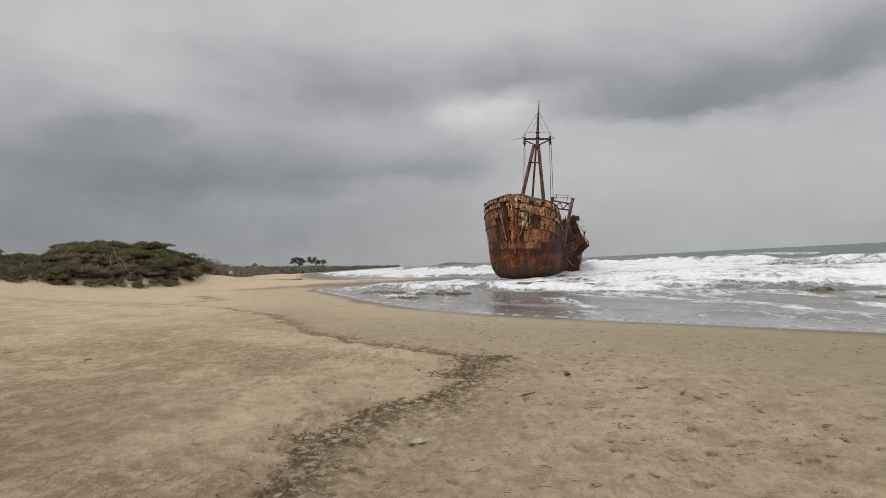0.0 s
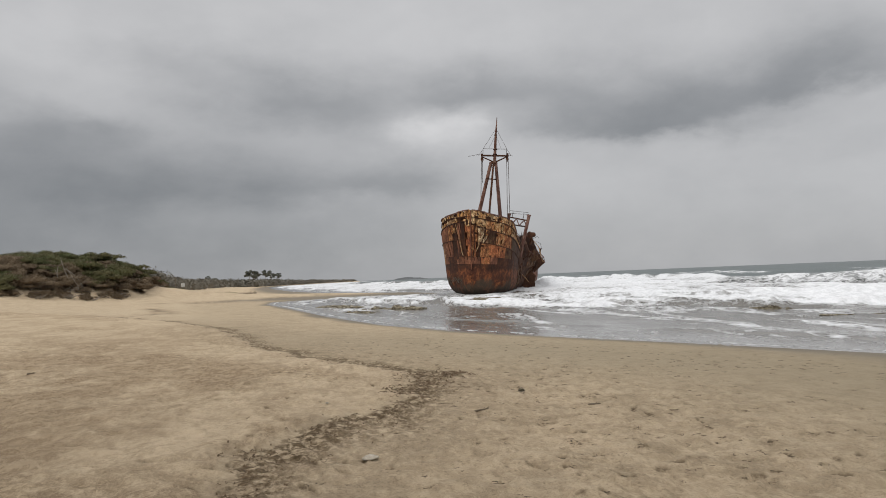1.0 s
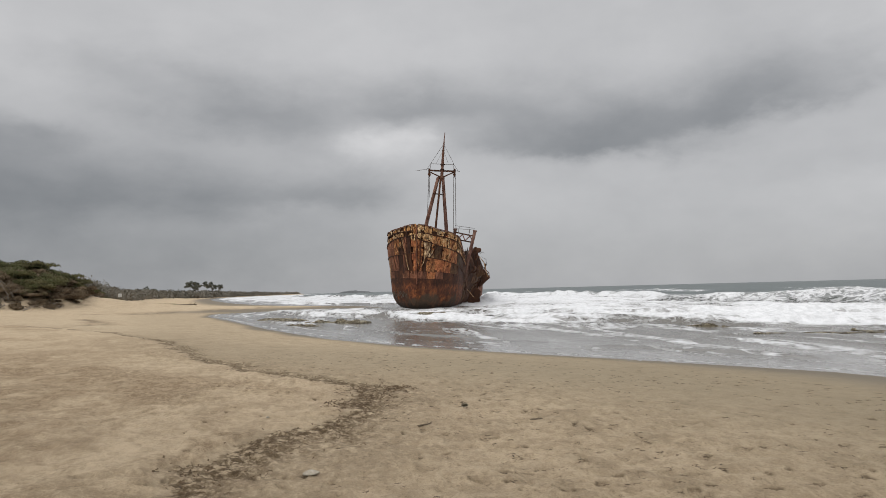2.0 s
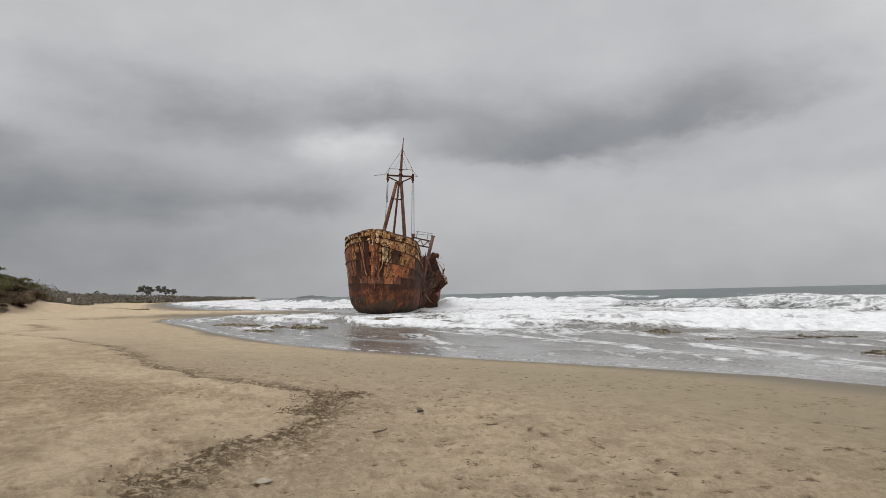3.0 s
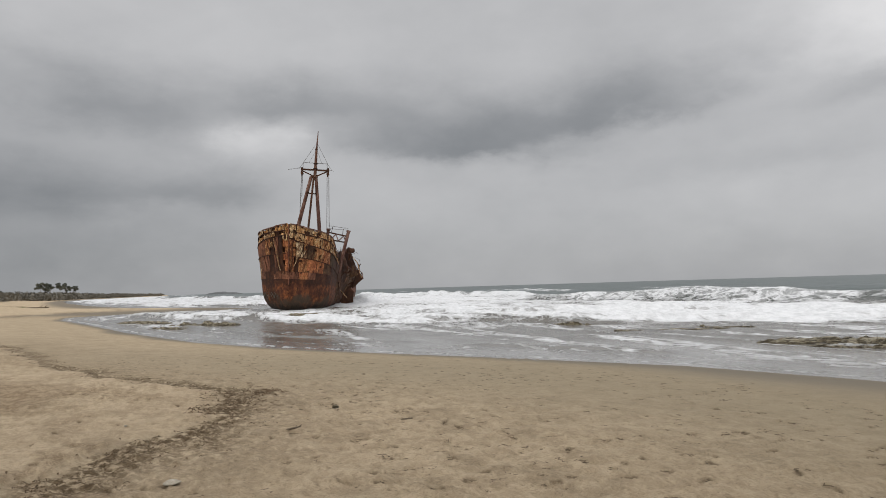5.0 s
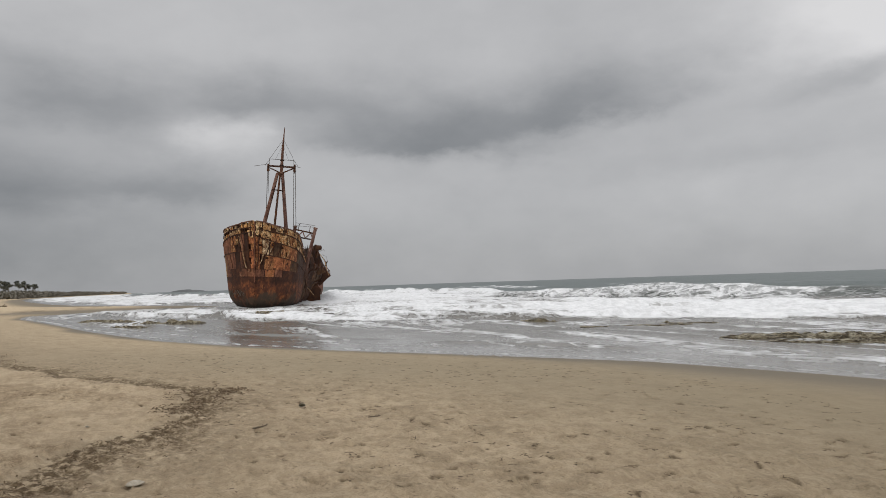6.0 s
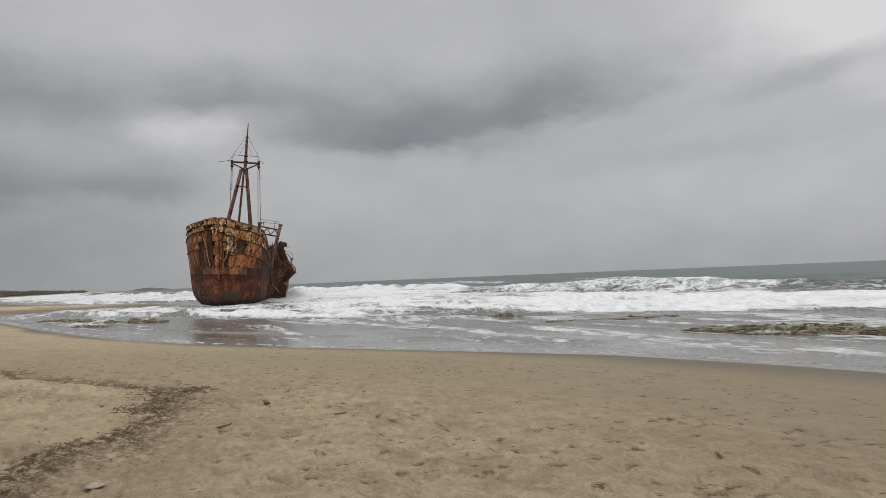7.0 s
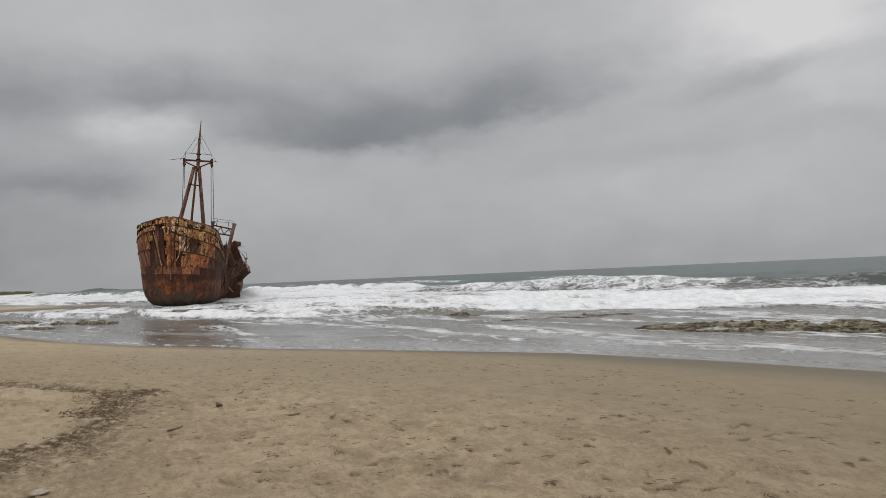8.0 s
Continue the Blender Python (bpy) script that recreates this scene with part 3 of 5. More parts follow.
def ground_height(x, y, dents=True):
    x, y = np.asarray(x, float), np.asarray(y, float)
    s = shore_gap(x, y)
    s = s + (fbm(x * 0.08, y * 0.08, 3, 3) - 0.5) * 1.2 * sstep(s, -2, 6)
    z = np.where(s < 0, np.maximum(0.045 * s, -2.5),
                 np.interp(s, [0, 6, 12, 18, 24, 30, 36, 60, 200, 900], [0, 0.21, 0.42, 0.60, 1.25, 2.45, 2.95, 2.9, 2.2, 1.6]) * (1 - 0.5 * sstep(y, 95, 150)))
    near = sstep(s, 1.0, 5.0)
    g = lobe_gap(x, y)
    z = z + sstep(g, -0.06, 0.22) * 0.055 * near * (1 - sstep(y, 40, 60))
    lumps = (fbm(x * 1.1, y * 1.1, 8, 4) - 0.5) * 0.08 + (fbm(x * 4.2, y * 4.2, 9, 4) - 0.5) * 0.052
    trod = (fbm(x * 8.5, y * 8.5, 12, 2) - 0.5) * 0.062 * sstep(-g, 0.0, 0.4) * (1 - sstep(y, 20, 34))
    z = z + (lumps + trod) * near * (0.25 + 0.75 * sstep(s, 3.5, 9))
    z = z + sstep(g, 0.1, 0.6) * ((fbm(x * 2.6, y * 2.0, 95, 4) - 0.5) * 0.07 + (fbm(x * 9, y * 7, 96, 3) - 0.5) * 0.035) * (1 - sstep(y, 24, 45))
    band = np.exp(-((g + 0.35) / 0.38) ** 2) * near * (1 - sstep(y, 30, 55))
    z = z + band * (fbm(x * 12, y * 12, 31, 4) - 0.55) * 0.085
    q = signed_gap(x, y, DUNE, DUNE_END)
    bear = np.degrees(np.arctan2(x, y))
    swell = np.interp(bear, [-60, -30, -25, -23.5, -22.5, -20, -17, -15, -13, -12], [1.9, 1.5, 1.35, 1.7, 2.8, 3.2, 4.0, 3.1, 1.2, 0.3])
    z = z + (0.16 * sstep(q, -0.6, 2.0) + 0.84 * sstep(q, -1.5, 11)) * swell * (1 - 0.6 * sstep(q, 18, 60)) + sstep(q, -1, 3) * (fbm(x * 0.35, y * 0.35, 14, 4) - 0.4) * 0.9
    if dents and x.size > 1000:
        flat = z.ravel()
        damp = np.zeros(flat.shape)
        fx, fy = x.ravel(), y.ravel()
        zone = np.nonzero((fx > -2) & (fx < 11) & (fy > 2) & (fy < 26))[0]
        order = zone[np.argsort(fy[zone])]
        ys = fy[order]
        for px, py, head, wa, la, depth in DENTS:
            lo, hi = np.searchsorted(ys, (py - 0.4, py + 0.4))
            pick = order[lo:hi]
            dx, dy = fx[pick] - px, fy[pick] - py
            c, sn = math.cos(head), math.sin(head)
            u, v = (dx * c - dy * sn) / wa, (dx * sn + dy * c) / la
            rr = np.sqrt(u * u + v * v) * (1 + 0.5 * (vnoise(fx[pick] * 22, fy[pick] * 22, 15) - 0.5))
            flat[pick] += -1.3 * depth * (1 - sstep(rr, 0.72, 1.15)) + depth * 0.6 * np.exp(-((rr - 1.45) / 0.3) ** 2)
            # the toe side of each dent gets a darker crescent in the sand colour
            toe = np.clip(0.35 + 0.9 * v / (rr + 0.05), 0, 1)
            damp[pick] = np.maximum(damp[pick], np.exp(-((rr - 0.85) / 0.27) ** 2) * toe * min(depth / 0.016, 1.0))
        z = flat.reshape(z.shape)
        PRINT_MARKS["prints"] = damp
    return z


def ground_attrs(x, y, z):
    s = shore_gap(x, y)
    edge = s + (fbm(x * 0.25, y * 0.25, 40, 3) - 0.5) * 0.9
    shoal = sstep(y, 82, 90) * (1 - sstep(s, 4, 10))
    g = lobe_gap(x, y)
    churn = np.where(g > -0.18, np.exp(-((g + 0.18) / 0.13) ** 2), np.minimum(0.72 * np.exp(-((g + 0.18) / 0.45) ** 2) + 0.42 * np.exp(-((g + 0.18) / (1.35 + 1.6 * sstep(y, 11, 20))) ** 2), 1.0)) * (1 - sstep(y, 34, 60)) * sstep(s, 2, 5)
    return {"wet": np.clip(np.maximum(1 - sstep(edge, 0.1 + 0.6 * (1 - sstep(y, 9, 20)), 1.1 + 2.4 * (1 - sstep(y, 9, 20))), shoal * 0.9), 0, 1), "lobe": sstep(g, -0.02, 0.10), "hollow": sstep(g + (fbm(x * 0.5, y * 0.4, 99, 4) - 0.5) * 3.0, 1.3, 2.3) * (1 - 0.8 * sstep(g + (fbm(x * 0.3, y * 0.3, 100, 3) - 0.5) * 3.0, 4.2, 5.4)) * (1 - sstep(y, 22, 36)), "churn": churn,
            "packed": (1 - sstep(s, 4, 10.5)) * (1 - 0.6 * sstep(y, 16, 32)), "crest": np.exp(-((g - 0.5) / 1.5) ** 2) * sstep(y, 4.5, 8) * (1 - sstep(y, 14, 24)), "upper": sstep(y, 14, 34) * sstep(s, 4, 9) * (0.30 + 0.70 * sstep(x, -24, -8)),
            "tide": np.maximum(np.exp(-(line_gap(x, y, SCARP_FAR) / 2.2) ** 2), np.exp(-(line_gap(x, y, SCARP_NEAR) / 0.7) ** 2)) * sstep(fbm(x * 0.5, y * 0.25, 98, 3), 0.30, 0.5),
            "damp": PRINT_MARKS["prints"] if PRINT_MARKS["prints"].size == x.size else np.zeros(x.shape)}


def angles(fine_lo, fine_hi, fine, coarse):
    return np.concatenate([np.arange(fine_lo, fine_hi, fine), np.linspace(fine_hi, fine_lo + 360, int((360 - fine_hi + fine_lo) / coarse) + 1)])


def radii(*stops):
    out = [stops[0][0]]
    for (lo, ratio), (hi, _) in zip(stops, stops[1:]):
        while out[-1] < hi:
            out.append(out[-1] * ratio)
    return np.array(out)


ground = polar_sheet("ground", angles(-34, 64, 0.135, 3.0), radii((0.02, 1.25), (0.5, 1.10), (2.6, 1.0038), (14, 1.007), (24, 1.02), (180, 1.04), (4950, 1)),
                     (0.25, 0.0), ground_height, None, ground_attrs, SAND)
tagged(ground, "pale tan beach sand, trodden, with a damp dark shore edge", "sand", kind="structure")


def sea_fields(x, y):
    d = -shore_gap(x, y)
    g = -signed_gap(x, y, SURF, LAND_END)
    b = -signed_gap(x, y, BREAKERS, LAND_END) + (fbm(y * 0.035, x * 0.01, 50, 3) - 0.5) * 10
    return d, g, b


def wave_trains(x, y, d, b):
    """Small wave fronts that run up to the shore, and the taller bores behind them; steep towards the land."""
    ph = d / 3.1 + fbm(x * 0.10, y * 0.06, 81, 3) * 5.0
    fr = ph - np.floor(ph)
    small = np.where(fr > 0.22, ((1 - fr) / 0.78) ** 2, (fr / 0.22) ** 1.5) * sstep(fbm(x * 0.16, y * 0.09, 82, 3), 0.40, 0.60)
    pb = d / 7.5 + fbm(x * 0.06, y * 0.035, 83, 3) * 4.0
    fb = pb - np.floor(pb)
    large = np.where(fb > 0.18, ((1 - fb) / 0.82) ** 2, (fb / 0.18) ** 1.5) * sstep(fbm(x * 0.10, y * 0.05, 84, 3), 0.34, 0.56)
    return small, large


def sea_height(x, y):
    d, g, b = sea_fields(x, y)
    far = np.hypot(x, y)
    calm = sstep(d, 0.5, 14)
    along = fbm(y * 0.06, x * 0.02, 51, 3)
    crest = 0.35 + 1.0 * along
    ridge = np.where(b > 0, np.exp(-(b / 3.6) ** 2), np.exp(-(b / 1.3) ** 2)) * crest
    second = b - 34 - (fbm(y * 0.03, x * 0.01, 61, 2) - 0.5) * 18
    ridge = ridge * (1 + 0.10 * sstep(np.degrees(np.arctan2(x, y)), 33, 43) * (1 - sstep(far, 90, 140)))
    ridge = ridge + np.where(second > 0, np.exp(-(second / 5) ** 2), np.exp(-(second / 2.4) ** 2)) * crest * 0.45
    ga = g - 4 - (fbm(y * 0.09, x * 0.05, 52, 3) - 0.5) * 7
    gb = g - 14 - (fbm(y * 0.07, x * 0.04, 53, 3) - 0.5) * 10
    bores = np.where(ga > 0, np.exp(-(ga / 3) ** 2), np.exp(-(ga / 0.35) ** 2)) * 0.20 + np.where(gb > 0, np.exp(-(gb / 4) ** 2), np.exp(-(gb / 0.5) ** 2)) * 0.28
    lee = sstep(d, 1, 7) * (1 - 0.85 * np.exp(-(np.hypot(x - 13.5, y - 74) / 9.0) ** 4))
    boil = sstep(g, 0, 4) * (1 - sstep(b, 1, 6)) * ((fbm(x * 0.8, y * 0.3, 54, 5) - 0.47) * 0.22)
    wash = (fbm(x * 0.9, y * 0.35, 55, 4) - 0.5) * 0.16 * calm
    swell = np.sin((x * 0.985 - y * 0.1) * 0.30 + fbm(x * 0.02, y * 0.02, 56, 2) * 9) * 0.34 * sstep(b, 4, 20)
    chop = (fbm(x * 0.45, y * 0.25, 57, 4) - 0.5) * 0.5 * sstep(b, 0, 10)
    fade = 1 - sstep(far, 500, 1500)
    small, large = wave_trains(x, y, d, b)
    trains = small * 0.05 * sstep(d, 1.2, 5) * (1 - sstep(g, 2, 8)) + large * 0.24 * sstep(g, -2, 5) * (1 - sstep(b, -2, 4)) * lee
    lap = (d - 3.2 - (fbm(x * 0.15, y * 0.15, 58, 2) - 0.5) * 4)
    lip = np.where(lap > 0, np.exp(-(lap / 1.0) ** 2), np.exp(-(lap / 0.22) ** 2)) * 0.07 * sstep(d, 0.8, 2) * sstep(fbm(y * 0.16, x * 0.1, 59, 2), 0.5, 0.62)
    spray = 0.95 * np.exp(-(np.hypot(x - 27.5, y - 106) / 3.0) ** 2) * (0.35 + 1.3 * fbm(x * 0.9, y * 0.9, 88, 4))
    return np.maximum((spray + ridge * lee + (bores + boil) * lee + wash + swell + chop + trains) * fade + lip, -0.35 * calm)


def sea_attrs(x, y, z):
    d, g, b = sea_fields(x, y)
    zone = sstep(g, -0.6, 3.0) * (1 - sstep(b, -1.0, 1.2))
    bands = fbm(x * 0.22, y * 0.10, 70, 4)
    thin = fbm(x * 1.1, y * 0.22, 74, 4)
    pool = np.exp(-(np.hypot(x - 13.0, y - 75) / 6.5) ** 4)
    inner = sstep(g, 3, 12)
    foam = zone * (0.49 + 0.95 * (bands - 0.30) * (1 - 0.55 * inner) + 1.0 * (thin - 0.47) * (1 - 0.5 * inner) + 0.34 * inner) * (1 - 0.12 * pool - 0.16 * np.exp(-(np.hypot((x - 9) / 1.4, y - 64) / 10.0) ** 4))
    small, large = wave_trains(x, y, d, b)
    foam = foam + zone * (0.34 * sstep(large, 0.15, 0.8) - 0.15)
    foam = foam + zone * 0.30 * np.exp(-(np.hypot(x - 25, (y - 102) * 0.7) / 10.0) ** 2) + np.exp(-(np.hypot(x - 27.5, y - 106) / 3.4) ** 2)
    broken = sstep(fbm(y * 0.06, x * 0.012, 71, 3), 0.40, 0.52)
    glass = sstep(np.degrees(np.arctan2(x, y)), 29, 35) * (1 - sstep(np.hypot(x, y), 110, 150)) * (0.55 + 0.45 * sstep(fbm(y * 0.09, x * 0.05, 97, 2), 0.34, 0.46))
    broken = broken * (1 - 0.85 * glass)
    foam = foam + zone * glass * 0.30 * sstep(-b, 1.5, 5)
    face = np.exp(-((b + 0.6 * glass) / (2.2 + 0.8 * glass)) ** 2)
    foam = np.maximum(np.where(face > 0.2, foam * (0.35 + 0.65 * broken), foam), face * (0.26 + 0.80 * broken + 0.16 * glass))
    foam = np.maximum(foam, face * 0.66 * sstep(fbm(x * 0.7, y * 0.45, 87, 4), 0.47 + 0.05 * glass, 0.60 + 0.05 * glass))
    foam = np.maximum(foam, sstep(b, 1, 4) * (1 - sstep(b, 10, 26)) * 0.16)
    second = b - 34 - (fbm(y * 0.03, x * 0.01, 61, 2) - 0.5) * 18
    foam = np.maximum(foam, np.exp(-(second / 2.5) ** 2) * sstep(fbm(y * 0.045, x * 0.01, 73, 2), 0.50, 0.62) * 0.8)
    streak = sstep(fbm(x * 1.1, y * 0.14, 72, 4), 0.48, 0.62) * 0.66 * sstep(d, 0.6, 3) * (1 - sstep(g, 0, 3))
    foam = np.maximum(foam, streak)
    foam = np.maximum(foam, sstep(small, 0.3, 1.0) * 0.50 * sstep(d, 1.2, 4) * (1 - sstep(g, 0, 4)) * sstep(fbm(x * 0.5, y * 0.3, 85, 3), 0.42, 0.6))
    rim = np.exp(-((d - 0.5) / 0.35) ** 2) * (0.18 + 0.62 * fbm(x * 0.8, y * 0.4, 86, 3)) + np.exp(-((d - 1.9) / 0.30) ** 2) * 0.50
    lap = (d - 3.2 - (fbm(x * 0.15, y * 0.15, 58, 2) - 0.5) * 4)
    lip = np.exp(-((lap - 0.1) / 0.35) ** 2) * sstep(fbm(y * 0.16, x * 0.1, 59, 2), 0.5, 0.62) * (0.25 + 0.5 * fbm(x * 2, y * 2, 75, 3))
    foam = np.maximum(foam, np.maximum(rim, lip) * sstep(d, 0.02, 0.3))
    # foam and pale wash are held back along the wreck's mirror image
    mirror_lane = np.exp(-((np.degrees(np.arctan2(x, y)) - 8.3) / 4.2) ** 4) * sstep(y, 18, 24) * (1 - sstep(g, 0, 4))
    foam = foam * (1 - 0.45 * mirror_lane * sstep(d, 1.0, 2.5))
    return {"foam": np.clip(foam, 0, 1.2), "face": np.exp(-((b + 0.6) / 2.0) ** 2) * (0.3 + 0.7 * glass) * (1 - sstep(np.hypot(x, y), 130, 200)), "deep": sstep(b, -4, 3), "milk": (1 - sstep(d, 2, 10)) * (1 - mirror_lane * sstep(d, 0.6, 2.5)) * (0.35 + 0.65 * sstep(fbm(x * 0.5, y * 0.16, 89, 4), 0.36, 0.56)), "rough": 0.5 + 0.5 * sstep(d, 1, 8)}


sea = polar_sheet("water", angles(-15, 64, 0.13, 3.0), radii((6, 1.03), (10, 1.0075), (130, 1.03), (4950, 1)),
                  (0.25, 0.0), sea_height, lambda x, y: shore_gap(x, y) < 1.5, sea_attrs, WATER)
tagged(sea, "grey-green rough sea with white surf rolling in", "sea", kind="structure")

# ---- the wreck ----
HEAD, HEEL = 16.6, 2.9
ship = thing("shipwreck", pose(11.60, 77.12, -0.55, 0, HEEL, -HEAD), "rust-eaten cargo ship wreck aground in the surf, heeling over", "shipwreck")
HULL_Z = [0.0, 0.15, 0.45, 0.9, 1.5, 2.2, 3.2, 4.4, 5.3]
STEM_Z, STEM_S = [0, 1, 2.5, 5, 9.6], [3.2, 2.0, 1.45, 0.95, 0.0]
BEAM_Z, BEAM_B = [0, 0.15, 0.45, 0.9, 1.5, 2.2, 3.2, 5.0, 7.0, 9.6], [1.4, 2.1, 2.75, 3.25, 3.6, 3.75, 3.82, 3.86, 4.04, 3.86]
RIM = 9.1


def top_z(q):
    """Height of the rim before the sheer is taken off."""
    return RIM + 0.30 * math.exp(-(q / 0.9) ** 2)


def hull_point(z, q, side, inset=0.0):
    """q: metres aft of the stem along the side at height z; the sheer lowers the upper works towards the waist."""
    s0 = float(np.interp(z, STEM_Z, STEM_S))
    b = float(np.interp(z, BEAM_Z, BEAM_B)) - inset
    full = 8.5 - 0.25 * z
    t = min(q / full, 1.0)
    half = b * (1 - (1 - t) ** 2.3) ** 0.78
    if q < 0.01:
        half = 0.0
    drop = float(np.interp(q, [0, 1.5, 4, 7, 10, 13, 20], [0, 0.1, 0.42, 1.0, 1.7, 2.3, 2.4])) * min(max((z - 3.3) / (RIM - 3.3), 0.0), 1.2)
    return Vector((side * half, s0 + q + inset * (1.3 if q < 0.5 else 0.3), z - drop))


QS = [0, 0.12, 0.35, 0.7, 1.2, 1.9, 2.8, 4, 5.5, 7.2, 9, 11, 13, 15, 18, 22, 27, 33, 40, 48, 56]


def hull_skin(levels, qs, inset):
    verts, faces = [], []
    cols = [(-1, q) for q in qs[::-1]] + [(1, q) for q in qs[1:]]
    for z in levels:
        for side, q in cols:
            p = hull_point(z, q, side, inset)
            j = 0.05 * (noise.noise(Vector((p.x * 0.8, p.y * 0.8, z))) if q > 0.5 else 0)
            verts.append((p.x + side * j, p.y, p.z))
    n = len(cols)
    for r in range(len(levels) - 1):
        for c in range(n - 1):
            faces.append((r * n + c, r * n + c + 1, (r + 1) * n + c + 1, (r + 1) * n + c))
    return verts, faces


def hull_lower():
    v1, f1 = hull_skin(HULL_Z, QS, 0.0)
    v2, f2 = hull_skin(HULL_Z, QS, 0.12)
    k = len(v1)
    n = 2 * len(QS) - 1
    faces = f1 + [tuple(i + k for i in q[::-1]) for q in f2]
    rows = len(HULL_Z)
    for c in range(n - 1):
        a = (rows - 1) * n + c
        faces.append((a, a + 1, a + 1 + k, a + k))
    # flat bottom, closed along the keel
    for c in range(len(QS) - 1):
        faces.append((c, c + 1, n - 2 - c, n - 1 - c))
    ob = mesh_part("hull", v1 + v2, faces, RUST_HULL, ship, "dark rusted lower hull plating", True)
    return ob


hull_lower()
v, fcs = hull_skin([5.3, 6.2, 7.0, 7.6], [q for q in QS if q <= 15], 0.22)
mesh_part("inner_lining", v, fcs, RUST_DARK, ship, "rusted inside of the bow with its shade in the colour", True)
_q = list(np.linspace(0, 14.4, 90))
_rim = []
for side, q in [(-1, k) for k in _q[::-1]] + [(1, k) for k in _q[1:]]:
    _lo = hull_point(7.55, q, side, 0.20)
    _hi = hull_point(top_z(q) - 0.14 - 0.22 * abs(noise.noise(Vector((q * 1.7, side, 3.0)))), q, side, 0.16)
    _rim += [_lo, _hi]
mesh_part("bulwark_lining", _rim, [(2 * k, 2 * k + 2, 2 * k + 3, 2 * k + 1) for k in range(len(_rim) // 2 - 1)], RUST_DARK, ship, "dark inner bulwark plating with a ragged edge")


def panel(name, lo, hi, q0, q1, side, material, wear=0.0, out=0.02, seed=0, ragged=0.05, thick=0.035):
    """One hull plate between two strake lines, following the bow's curve, with rusted-through slits and eroded edges."""
    zc = (lo(q0) + hi(q0)) / 2
    step = 0.11 if q0 < 5.0 and zc > 6.6 else 0.2 if q0 < 6.0 else 0.34
    nu, nv = max(3, int((q1 - q0) / step) + 1), max(3, int((hi(q0) - lo(q0)) / step) + 1)
    verts, faces, gone = [], [], set()
    for layer in (0, 1):
        for j in range(nv):
            for i in range(nu):
                fu, fv = i / (nu - 1), j / (nv - 1)
                q = q0 + (q1 - q0) * fu
                z = lo(q) + (hi(q) - lo(q)) * fv
                if layer == 0 and i < nu - 1 and j < nv - 1 and wear:
                    hole = noise.noise(Vector((q * 3.4, z * 1.25, side * 9.0 + seed))) + 0.5 * noise.noise(Vector((q * 8.0, z * 3.0, seed)))
                    if hole > 0.62 - wear:
                        gone.add((i, j))
                if j == nv - 1:
                    z -= ragged * (0.5 + noise.noise(Vector((q * 3.1, side * 7.0, seed))))
                if i in (0, nu - 1):
                    q += ragged * 0.4 * noise.noise(Vector((z * 4.0, q0 * 3.0, side)))
                if 0 < i < nu - 1 and 0 < j < nv - 1:
                    q += step * 0.35 * noise.noise(Vector((q * 5.0, z * 5.0, side + 11.0)))
                    z += step * 0.40 * noise.noise(Vector((q * 5.0, z * 5.0, side + 21.0)))
                p = hull_point(z, max(q, 0.0), side, -out + layer * thick)
                bulge = 0.035 * noise.noise(Vector((q * 1.4, z * 1.4, side * 5.0 + seed)))
                verts.append((p.x + side * bulge, p.y, p.z))
    m = nu * nv
    left, solid = {(i, j) for i in range(nu - 1) for j in range(nv - 1)} - gone, set()
    while left:
        todo = [left.pop()]
        island = set(todo)
        while todo:
            i, j = todo.pop()
            for nxt in ((i + 1, j), (i - 1, j), (i, j + 1), (i, j - 1)):
                if nxt in left:
                    left.remove(nxt)
                    island.add(nxt)
                    todo.append(nxt)
        solid = max(solid, island, key=len)
    for i, j in sorted(solid):
        a = j * nu + i
        quad = (a, a + 1, a + nu + 1, a + nu)
        faces.append(quad if side > 0 else quad[::-1])
        low = tuple(k + m for k in quad)
        faces.append(low[::-1] if side > 0 else low)
        for (di, dj), (e0, e1) in (((0, -1), (a, a + 1)), ((1, 0), (a + 1, a + nu + 1)), ((0, 1), (a + nu + 1, a + nu)), ((-1, 0), (a + nu, a))):
            if (i + di, j + dj) not in solid:
                faces.append((e0, e1, e1 + m, e0 + m))
    live = sorted({k for q in faces for k in q})
    renum = {k: n for n, k in enumerate(live)}
    return mesh_part(name, [verts[k] for k in live], [tuple(renum[k] for k in q) for q in faces], material, ship)


# strake lines on either bow, from the rim down: metres aft of the stem, height
STRAKES = {
    -1: [([0, 1, 4.5, 14], [8.62, 8.58, 8.42, 8.40]), ([0, 1, 4.5, 14], [8.15, 8.05, 7.58, 7.40]), ([0, 2, 14], [6.35, 6.2, 6.1]), ([0, 14], [4.55, 4.5]), ([0, 14], [3.75, 3.75])],
    1: [([0, 1, 6, 14], [8.50, 8.35, 8.10, 8.0]), ([0, 0.35, 1.3, 6, 14], [7.8, 7.62, 7.25, 6.85, 6.7]), ([0, 0.4, 5, 14], [6.1, 5.98, 5.50, 5.2]), ([0, 14], [4.50, 4.4]), ([0, 14], [3.75, 3.75])],
}


def strake(side, row):
    xs, zs = STRAKES[side][row]
    return lambda q: float(np.interp(q, xs, zs))


